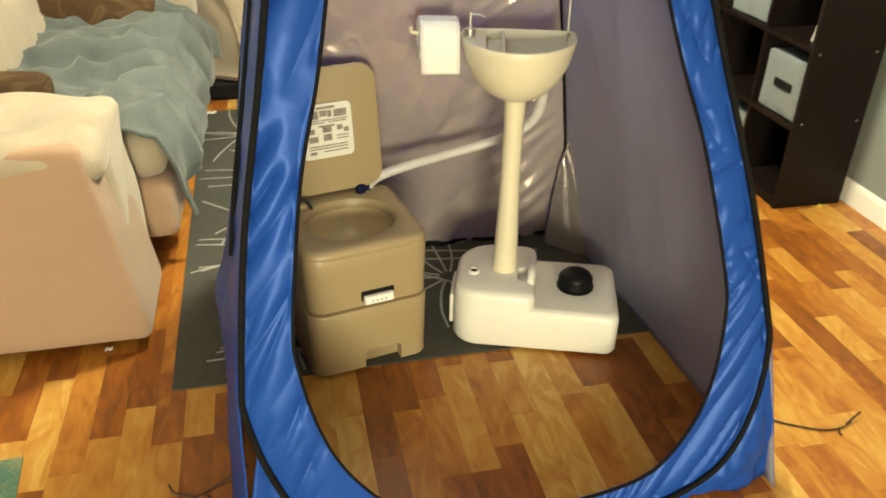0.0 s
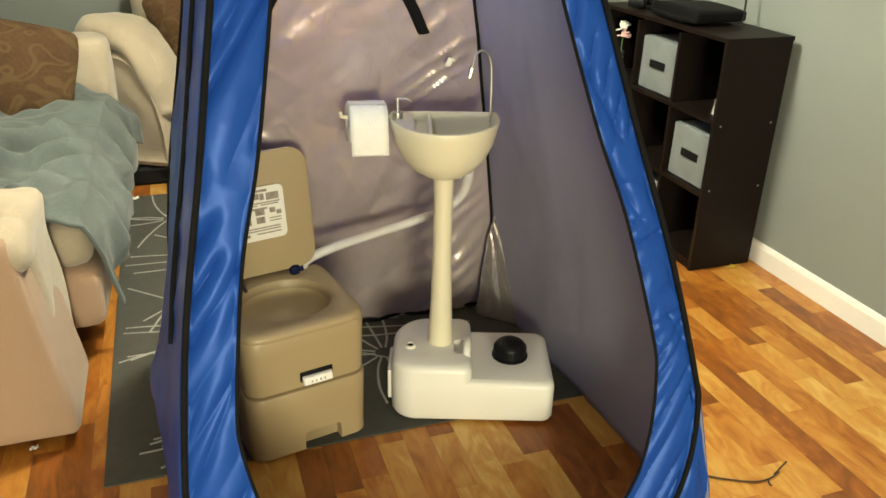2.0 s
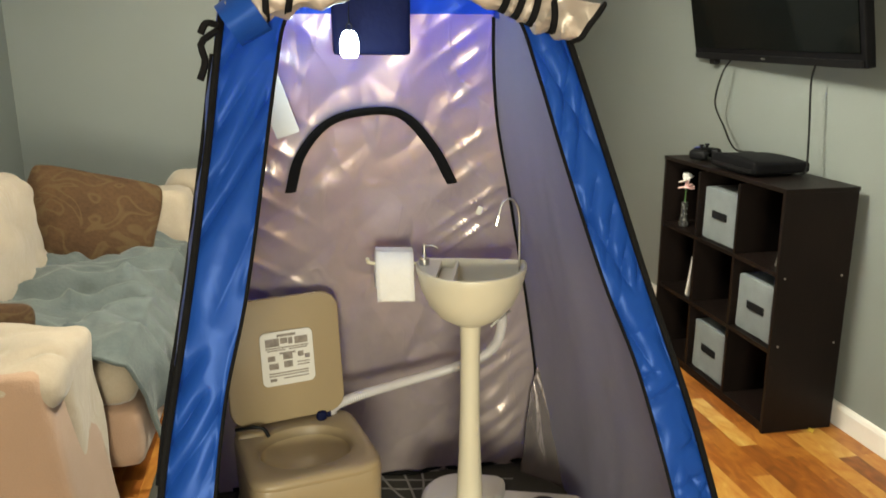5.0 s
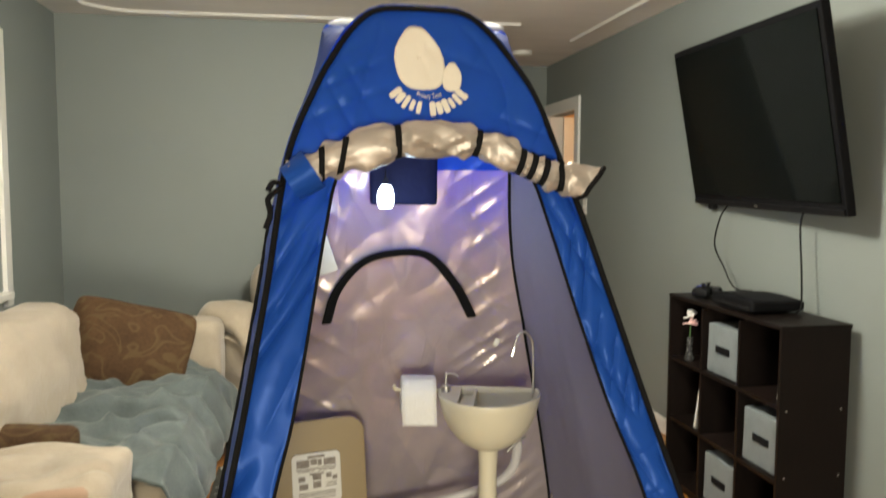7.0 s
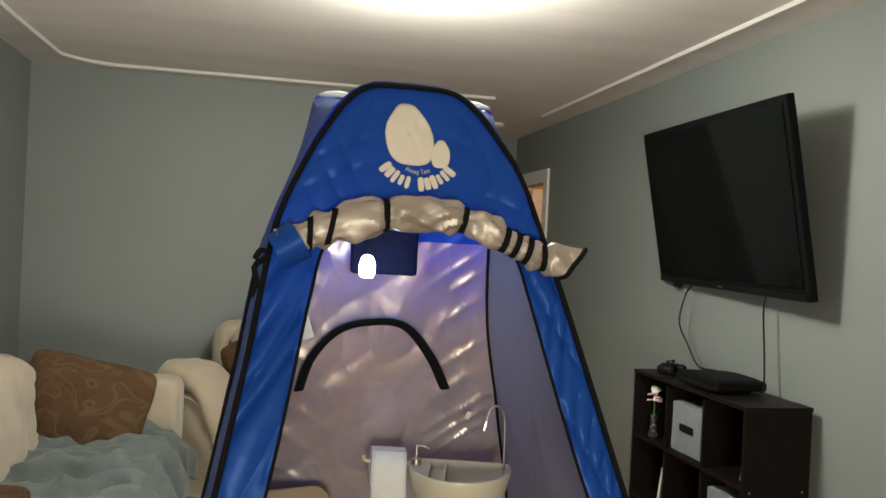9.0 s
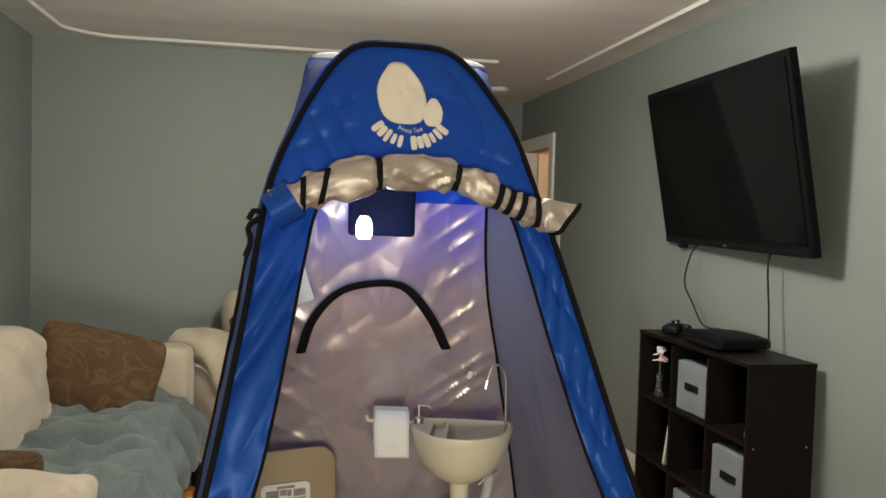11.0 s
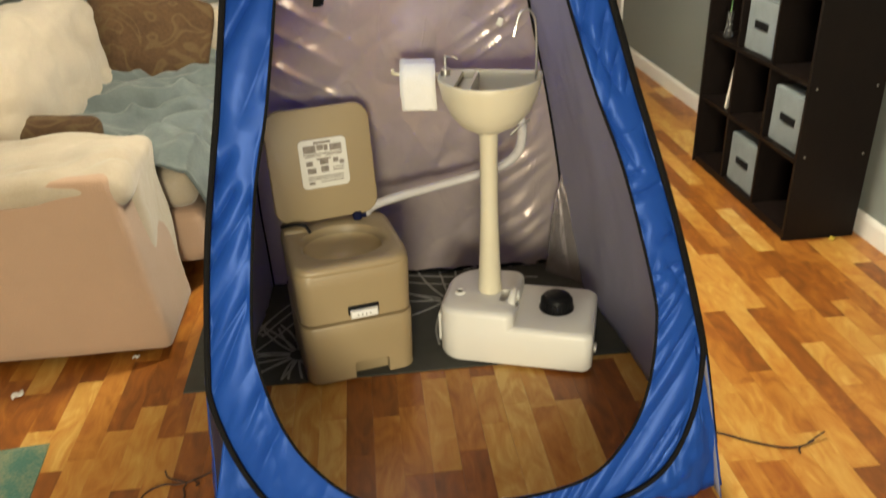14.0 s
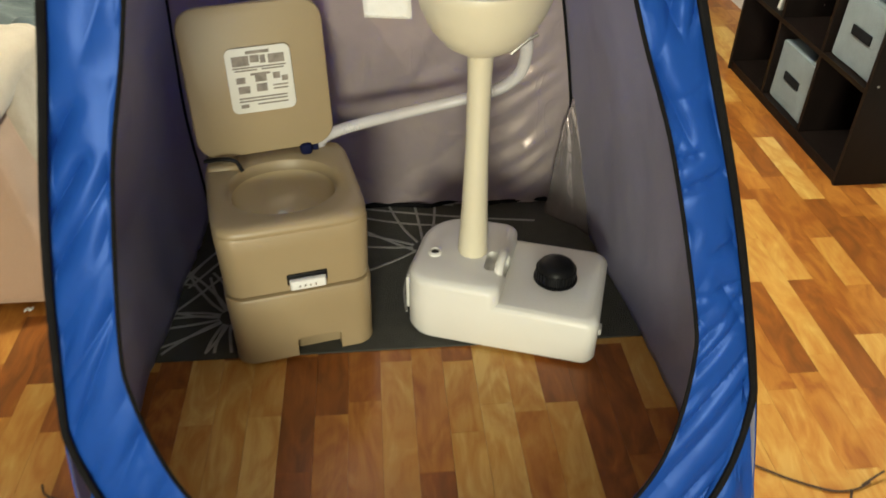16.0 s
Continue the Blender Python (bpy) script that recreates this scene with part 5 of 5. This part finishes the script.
def far_sofa():
    s = thing("sofa", pose(-0.6, 4.6, 0), "cream overstuffed reclining sofa along the back wall", "sofa", group="sofas")
    o = Vector((0.6, -4.6, 0))

    def add(name, c, sz, r, material, bumpy=0.008, label="", m=None):
        bm = rbox(bmesh.new(), (0, 0, 0), sz, r, 14, bumpy=bumpy, bscale=5)
        bmesh.ops.transform(bm, matrix=Matrix.Translation(Vector(c) + o) @ (m or Matrix()), verts=bm.verts)
        return part(name, bm, material, s, label)
    def side(pts, n, turn_y):
        return [Vector((x, 4.43 + turn_y * (x + 1.2), z)) + o for x, z in [(q.x, q.z) for q in curve_pts([(a, 0, c) for a, c in pts], n)]]
    # the arm's rounded side face, and the stuffed pad that curls over it and down its front
    bm = bmesh.new()
    outline = side([(-1.215, 0.10), (-1.235, 0.35), (-1.225, 0.60), (-1.12, 0.66), (-1.03, 0.60), (-0.965, 0.46), (-0.93, 0.28), (-0.925, 0.10)], 40, -0.55)
    mid_p = sum(outline, Vector()) / len(outline)
    rings_ = []
    for dy, k in ((-0.135, 0.80), (-0.15, 0.90), (-0.135, 0.97), (-0.10, 1.0), (0.10, 1.0), (0.14, 0.95)):
        rings_.append([bm.verts.new(mid_p + (p - mid_p) * k + Vector((0.3, 1, 0)) * dy) for p in outline])
    for r0, r1 in zip(rings_, rings_[1:]):
        for j in range(len(outline)):
            k = (j + 1) % len(outline)
            bm.faces.new((r0[j], r0[k], r1[k], r1[j]))
    bm.faces.new(rings_[0])
    bm.faces.new(rings_[-1][::-1])
    part("arm", bm, SOFA, s, "rounded cream arm")
    bm = bmesh.new()
    tube(bm, side([(-1.30, 0.66), (-1.23, 0.725), (-1.12, 0.735), (-1.03, 0.665), (-0.97, 0.55), (-0.935, 0.42), (-0.925, 0.33)], 48, -0.55), lambda u: 0.165 * (0.80 + 0.2 * math.sin(math.pi * u)) * (0.45 + 0.55 * smoothstep(0.0, 0.12, u) * smoothstep(1.0, 0.9, u)), 28, squash=0.50)
    for v in bm.verts:
        v.co += noise.noise_vector(v.co * 6) * 0.022 + Vector((0, 0, 0.010 * noise.noise(v.co * 16)))
    part("arm_pad", bm, SOFA, s, "stuffed arm pad curling over the front")
    add("seat", (-0.45, 4.55, 0.30), (0.95, 0.80, 0.40), 0.09, SOFA, 0.012)
    add("backrest", (-0.52, 4.93, 0.64), (1.12, 0.28, 0.68), 0.12, SOFA, 0.02)
    add("back_cushion", (-0.70, 4.78, 0.72), (0.55, 0.26, 0.50), 0.11, SOFA, 0.025, m=pose(0, 0, 0, -12, 0, 0))
    add("base", (-0.6, 4.6, 0.052), (1.15, 0.80, 0.10), 0.02, BLKP, 0.0, "dark recessed base")
    return s


far_sofa()


def pillow(m, w, h, label):
    p = thing("throw_pillow", m, label, "pillow", group="brown throw pillows")

    def f(p_):
        e = (1 - (2 * abs(p_.x) / w) ** 2.4) * (1 - (2 * abs(p_.z) / h) ** 2.4)
        k = 1 - 0.10 * (min(1.0, 2 * abs(p_.x) / w) * min(1.0, 2 * abs(p_.z) / h)) ** 3
        return k * Vector((p_.x * (1 - 0.05 * (1 - (2 * p_.z / h) ** 2)), p_.y * (0.18 + 0.82 * max(0, e) ** 0.6), p_.z * (1 - 0.05 * (1 - (2 * p_.x / w) ** 2))))
    part("cover", rbox(bmesh.new(), (0, 0, h / 2), (w, 0.17, h), 0.03, 16, warp=f, bumpy=0.005), BROWN, p)
    return p


pillow(pose(-1.64, 3.72, 0.405, -24, 13, 2), 0.60, 0.54, "square brown jacquard throw pillow leaning on the sofa arm")
pillow(pose(-0.70, 4.46, 0.60, -22, -25, 0), 0.42, 0.40, "square brown jacquard throw pillow on the far sofa")
pillow(pose(-1.80, 2.66, 0.475, -14, 3, 3), 0.62, 0.205, "brown jacquard pillow lying behind the sofa arm")


def blanket():
    b = thing("fleece_blanket", pose(-1.5, 3.3, 0.5), "rumpled grey-teal fleece blanket spread over the sofa seat", "blanket")
    w = [(-1.92, 0.57), (-1.78, 0.51), (-1.50, 0.50), (-1.31, 0.50), (-1.215, 0.475), (-1.175, 0.41), (-1.165, 0.33), (-1.16, 0.26)]

    def f(u, v):
        k = u * (len(w) - 1)
        i = min(int(k), len(w) - 2)
        x, z = (w[i][j] + (w[i + 1][j] - w[i][j]) * (k - i) for j in (0, 1))
        y = 2.57 + 1.40 * v
        p = Vector((x, y, z))
        q = noise.noise_vector(p * 3.2) * 0.055
        q2 = noise.noise_vector(p * 7.0) * 0.030
        # soft rolls with tight valleys between them, gathered towards the front edge
        r1 = 1 - min(1, 1.9 * abs(noise.noise(Vector((x * 2.6 + y * 1.2, y * 4.2 - x * 2.2, 4)))))
        r2 = 1 - min(1, 1.9 * abs(noise.noise(Vector((x * 5 - y * 4, y * 5.5 + x * 4, 9)))))
        p += Vector((abs(q.x) * 0.7 + q2.x * 0.5, q.y * 0.6, abs(q.z) * 1.2 + q2.z * 0.6))
        p.z += (0.050 * r1 * r1 * (3 - 2 * r1) + 0.020 * r2 * r2 * (3 - 2 * r2)) * smoothstep(0.0, 0.1, v) * (1 - 0.7 * smoothstep(0.6, 0.8, u))
        p.z += 0.014 * noise.noise(p * 13)
        if u > 0.6:
            e = smoothstep(0.6, 0.85, u)
            p.z += 0.10 * e * noise.noise(Vector((y * 3.2, 2, 7)))
            p.x += e * (0.022 + 0.026 * math.sin(y * 19 + 3 * noise.noise(p * 3)) + 0.018 * r2)
        # the near and far hems hang over the ends of the seat
        near = smoothstep(0.06, 0.0, v) * smoothstep(0.6, 0.8, u)
        p.z -= 0.10 * near
        p.y += 0.05 * near
        far = smoothstep(0.86, 1.0, v)
        p.x += 0.05 * far * smoothstep(0.5, 0.8, u)
        p.z += 0.05 * far * smoothstep(0.8, 0.3, u)
        return p - Vector((-1.5, 3.3, 0.5))
    ob = part("cloth", sheet(f, 110, 170), TEAL, b)
    solid(ob, 0.012, None, 1.0)
    return b


blanket()

# ---- small things ----
def floor_cord(keys, label, extra=()):
    o = Vector(keys[0])
    c = thing("guy_cord", Matrix.Translation(o), label, "cord", group="tent guy cords")
    bm = bmesh.new()
    tube(bm, [p - o for p in curve_pts(keys, 60)], 0.0024, 6)
    part("cord", bm, CORD, c)
    for e in extra:
        bm = bmesh.new()
        tube(bm, [p - o for p in curve_pts(e, 8)], 0.0026, 6)
        part("cord_end", bm, CORD, c)
    return c


CORD = surf("dark_cord", (0.03, 0.012, 0.008), (0.045, 0.02, 0.012), 40, 0.7, 0.3, 300)
floor_cord([(0.17, 1.56, 0.007), (0.264, 1.562, 0.007), (0.36, 1.505, 0.007), (0.43, 1.472, 0.007), (0.479, 1.470, 0.007), (0.52, 1.482, 0.009)], "thin dark guy cord lying on the floor with a frayed end",
           ([(0.475, 1.470, 0.007), (0.462, 1.452, 0.010), (0.458, 1.440, 0.014)], [(0.50, 1.478, 0.008), (0.535, 1.492, 0.016), (0.556, 1.50, 0.020)]))
ring = [(-1.17 + 0.055 * math.cos(a), 1.52 + 0.048 * math.sin(a), 0.007 + 0.002 * math.sin(2 * a)) for a in [radians(60 + 30 * i) for i in range(12)]]
floor_cord([(-1.0, 1.62, 0.03), (-1.05, 1.605, 0.008), (-1.10, 1.575, 0.007)] + ring + [(-1.12, 1.565, 0.010), (-1.165, 1.585, 0.012), (-1.18, 1.61, 0.014)], "dark guy cord looped into a ring on the floor",
           ([(-1.10, 1.57, 0.009), (-1.085, 1.555, 0.012), (-1.09, 1.545, 0.014)],))


def tent_peg():
    p = thing("tent_peg", pose(-1.03, 1.335, 0.018, 0, 0, 20), "small black plastic cord stopper beside the tent corner", "cord stopper")
    part("body", rbox(bmesh.new(), (0, 0, 0), (0.045, 0.026, 0.028), 0.010, 5), BLKP, p)
    return p


tent_peg()


def scrap(x, y, w, h, material, label, turn):
    s = thing("paper_scrap", pose(x, y, 0.005, 0, 0, turn), label, "scrap", group="scraps on the floor")
    sh = part("scrap", sheet(lambda u, v: Vector(((u - 0.5) * w, (v - 0.5) * h, 0.003 + 0.006 * abs(math.sin(5 * u + 3 * v)))), 6, 6), material, s)
    solid(sh, 0.001)
    return s


scrap(-1.70, 2.02, 0.035, 0.028, PAPER, "crumpled white paper scrap on the floor", 30)
scrap(-1.385, 2.17, 0.022, 0.014, PAPER, "crumpled white paper scrap on the floor", 10)
scrap(1.19, 2.575, 0.03, 0.02, surf("yellow_scrap", (0.62, 0.46, 0.06), None, 30, 0.6), "small yellow paper scrap beside the shelf", 40)
scrap(-1.16, 4.02, 0.05, 0.03, PAPER, "crumpled white paper scrap beside the rug", 10)


def mat_leaves():
    m = bpy.data.objects["floor_mat"]
    rnd = random.Random(8)
    for i in range(18):
        x, y, a = rnd.uniform(-0.16, 0.16), rnd.uniform(-0.22, 0.22), rnd.uniform(0, 360)
        bm = bmesh.new()
        for k in range(5):
            q = pose(x, y, 0.0082, 0, 0, a + (k - 2) * 34)
            vs = [bm.verts.new(q @ Vector(p)) for p in ((0, 0, 0), (0.03, 0.012, 0.0004), (0.075, 0, 0), (0.03, -0.012, 0.0004))]
            bm.faces.new(vs)
        part("leaf_print", bm, MATLEAF if i % 3 else MATDARK, m, "printed leaf", smooth=False)
    bm = bmesh.new()
    box(bm, (-0.10, 0, 0.0083), (0.02, 0.60, 0.0008), 0, pose(0, 0, 0, 0, 0, 5))
    part("dark_stripe", bm, MATDARK, m, smooth=False)


MATLEAF = surf("leaf_green", (0.20, 0.30, 0.20), (0.13, 0.24, 0.17), 20, 0.8)
MATDARK = surf("leaf_dark", (0.03, 0.07, 0.05), (0.05, 0.09, 0.06), 20, 0.8)
mat_leaves()


def white_leaf_on_mat():
    s = thing("paper_scrap", pose(-1.60, 1.53, 0.0095, 0, 0, 15), "white crumpled paper scrap on the green mat", "scrap", group="scraps on the floor")
    solid(part("scrap", sheet(lambda u, v: Vector(((u - 0.5) * 0.03, (v - 0.5) * 0.022, 0.003 + 0.006 * abs(math.sin(5 * u + 3 * v)))), 6, 6), PAPER, s), 0.001)


white_leaf_on_mat()

# what stands in the open shelf cubes
def artificial_flower():
    f = thing("artificial_flower", pose(1.05, 3.40, 0.63), "pink and white artificial flower in a clear vase", "flower")
    bm = bmesh.new()
    lathe(bm, [(0.0, 0.0), (0.022, 0.0), (0.024, 0.01), (0.014, 0.06), (0.016, 0.11), (0.012, 0.112), (0.0, 0.11)], 16)
    part("vase", bm, surf("dark_glass", (0.03, 0.03, 0.03), (0.20, 0.20, 0.20), 60, 0.08, spec=0.8, contrast=(0.55, 0.7)), f, "slim dark glass vase")
    bm = bmesh.new()
    tube(bm, [(0, 0, 0.1), (0.002, 0.0, 0.17)], 0.003, 6)
    part("stem", bm, surf("stem_green", (0.05, 0.12, 0.03), None, 9, 0.6), f)
    rnd = random.Random(2)
    for i in range(14):
        a, b = rnd.uniform(0, 6.28), rnd.uniform(-0.4, 1.2)
        q = Matrix.Translation((0, 0, 0.175 + 0.03 * (i % 2 == 0))) @ pose(0, 0, 0, math.degrees(b), 0, math.degrees(a))
        bm = rbox(bmesh.new(), (0, 0.022, 0.004), (0.026, 0.032, 0.006), 0.0025, 4, q)
        part("petal", bm, PINK if i % 2 else PAPER, f)
    return f


artificial_flower()


def leaning_book(x, y, z, h, d, material, label, tilt):
    b = thing("book", pose(x, y, z, tilt, 0, 0), label, "book", group="books in the shelf")
    part("pages", boxm((0, 0, h / 2), (d - 0.006, 0.010, h - 0.006)), PAPER, b, smooth=False)
    for s in (-1, 1):
        part("cover", boxm((0, s * 0.0065, h / 2), (d, 0.0025, h), 0.0008), material, b, smooth=False)
    return b


PALEB = surf("pale_book_cover", (0.55, 0.53, 0.48), (0.48, 0.46, 0.42), 12, 0.5)
leaning_book(1.12, 2.675, 0.634, 0.17, 0.16, PALEB, "thin pale book leaning in a shelf cube", 14)
leaning_book(1.10, 3.28, 0.338, 0.19, 0.16, PALEB, "thin pale book leaning in a shelf cube", 12)


# dark furniture in the side room, seen through the doorway
def side_cabinet():
    c = thing("cabinet", pose(2.55, 6.75, 0), "tan wooden cabinet in the side room", "cabinet")
    part("body", boxm((0, 0, 0.40), (0.5, 0.5, 0.80), 0.01), surf("tan_wood", (0.30, 0.17, 0.08), (0.24, 0.13, 0.06), 5, 0.5, stretch=(1, 1, 6)), c, smooth=False)
    part("top", boxm((0, 0, 0.815), (0.54, 0.54, 0.03), 0.005), DOORP, c, smooth=False)
    return c


side_cabinet()


def side_picture():
    c = thing("bag", pose(2.55, 6.72, 0.83), "dark red bag standing on the cabinet", "bag")
    part("body", rbox(bmesh.new(), (0, 0, 0.15), (0.34, 0.26, 0.30), 0.08, 7, bumpy=0.02), surf("dark_red_cloth", (0.16, 0.03, 0.025), (0.25, 0.1, 0.08), 8, 0.8), c)
    part("flap", rbox(bmesh.new(), (0, -0.02, 0.38), (0.30, 0.2, 0.30), 0.08, 7, bumpy=0.02), BLKP, c, "black upper part")
    return c


side_picture()

# ---- floor strips ----
def strip_material():
    m = bpy.data.materials.new("acacia_strip")
    m.use_nodes = True
    nt = m.node_tree
    n, l = nt.nodes, nt.links
    b = n["Principled BSDF"]
    tc = n.new("ShaderNodeTexCoord")
    info = n.new("ShaderNodeObjectInfo")
    geo = n.new("ShaderNodeNewGeometry")
    rnd = n.new("ShaderNodeMath")
    rnd.operation = "ADD"
    l.new(info.outputs["Random"], rnd.inputs[0])
    l.new(geo.outputs["Random Per Island"], rnd.inputs[1])
    fr = n.new("ShaderNodeMath")
    fr.operation = "FRACT"
    l.new(rnd.outputs[0], fr.inputs[0])
    off = n.new("ShaderNodeVectorMath")
    off.operation = "SCALE"
    off.inputs[0].default_value = (37.0, 91.0, 53.0)
    l.new(fr.outputs[0], off.inputs["Scale"])
    addv = n.new("ShaderNodeVectorMath")
    l.new(geo.outputs["Position"], addv.inputs[0])
    l.new(off.outputs[0], addv.inputs[1])
    mp = n.new("ShaderNodeMapping")
    mp.inputs["Scale"].default_value = (14, 5.5, 1)
    l.new(addv.outputs[0], mp.inputs[0])
    g = n.new("ShaderNodeTexNoise")
    g.inputs["Scale"].default_value = 1.0
    g.inputs["Detail"].default_value = 6
    g.inputs["Distortion"].default_value = 2.0
    l.new(mp.outputs[0], g.inputs["Vector"])
    tone = n.new("ShaderNodeValToRGB")
    tone.color_ramp.elements[0].color = (0.15, 0.048, 0.011, 1)
    tone.color_ramp.elements[1].color = (0.57, 0.36, 0.115, 1)
    for pos, c in ((0.3, (0.26, 0.082, 0.015, 1)), (0.55, (0.385, 0.156, 0.030, 1)), (0.8, (0.465, 0.245, 0.058, 1))):
        e = tone.color_ramp.elements.new(pos)
        e.color = c
    ma = n.new("ShaderNodeMath")
    ma.operation = "MULTIPLY_ADD"
    ma.inputs[1].default_value, ma.inputs[2].default_value = 1.2, -0.51
    mp2 = n.new("ShaderNodeMapping")
    mp2.inputs["Scale"].default_value = (70, 7, 1)
    l.new(addv.outputs[0], mp2.inputs[0])
    g2 = n.new("ShaderNodeTexNoise")
    g2.inputs["Scale"].default_value = 1.0
    g2.inputs["Detail"].default_value = 4
    g2.inputs["Distortion"].default_value = 1.2
    l.new(mp2.outputs[0], g2.inputs["Vector"])
    gm = n.new("ShaderNodeMix")
    gm.inputs[0].default_value = 0.2
    l.new(g.outputs[0], gm.inputs[2])
    l.new(g2.outputs[0], gm.inputs[3])
    l.new(gm.outputs[0], ma.inputs[0])
    ad = n.new("ShaderNodeMath")
    ad.use_clamp = True
    l.new(ma.outputs[0], ad.inputs[0])
    half = n.new("ShaderNodeMath")
    half.operation = "MULTIPLY"
    half.inputs[1].default_value = 0.82
    l.new(fr.outputs[0], half.inputs[0])
    l.new(half.outputs[0], ad.inputs[1])
    l.new(ad.outputs[0], tone.inputs[0])
    l.new(tone.outputs[0], b.inputs["Base Color"])
    b.inputs["Roughness"].default_value = 0.32
    b.inputs["Specular IOR Level"].default_value = 0.4
    bp = n.new("ShaderNodeBump")
    bp.inputs["Strength"].default_value = 0.06
    bp.inputs["Distance"].default_value = 0.004
    l.new(g.outputs[0], bp.inputs["Height"])
    l.new(bp.outputs[0], b.inputs["Normal"])
    return m


STRIP = strip_material()


def floor_strips():
    rnd = random.Random(11)
    W, gap, top = 0.075, 0.0004, 0.003
    shared = {}
    rest_v, rest_f = [], []
    count = 0
    x = XL
    col = 0
    while x < XR - 0.005:
        w = min(W, XR - x)
        y = YN - rnd.uniform(0, 0.4)
        while y < YC:
            ln = rnd.choice((0.22, 0.28, 0.34, 0.40, 0.48))
            y0, y1 = max(y, YN), min(y + ln, YC)
            y += ln
            if y1 - y0 < 0.02:
                continue
            near = -1.25 < x < 0.9 and 1.15 < (y0 + y1) / 2 < 2.35 and count < 300 and w == W
            hx, hy = w / 2 - gap / 2, (y1 - y0) / 2 - gap / 2
            vs = [(sx * hx, sy * hy, z) for z in (-0.004, top) for sx, sy in ((-1, -1), (1, -1), (1, 1), (-1, 1))]
            fs = [(4, 5, 6, 7)] + [(i, (i + 1) % 4, 4 + (i + 1) % 4, 4 + i) for i in range(4)]
            cx, cy = x + w / 2, (y0 + y1) / 2
            if near:
                key = round(y1 - y0, 4)
                if key not in shared:
                    me = bpy.data.meshes.new("strip")
                    me.from_pydata(vs, [], fs)
                    me.materials.append(STRIP)
                    shared[key] = me
                ob = new("floor_strip", shared[key])
                ob.location = (cx, cy, 0)
                ob.parent = floor
                count += 1
            else:
                k = len(rest_v)
                rest_v.extend((a + cx, b + cy, c) for a, b, c in vs)
                rest_f.extend(tuple(i + k for i in f) for f in fs)
        x += W
        col += 1
    me = bpy.data.meshes.new("floor_strips")
    me.from_pydata(rest_v, [], rest_f)
    me.materials.append(STRIP)
    ob = new("floor_strips", me)
    ob.parent = floor
    tagged(ob, "further strips of the same laminate floor", kind="stuff")


floor_strips()
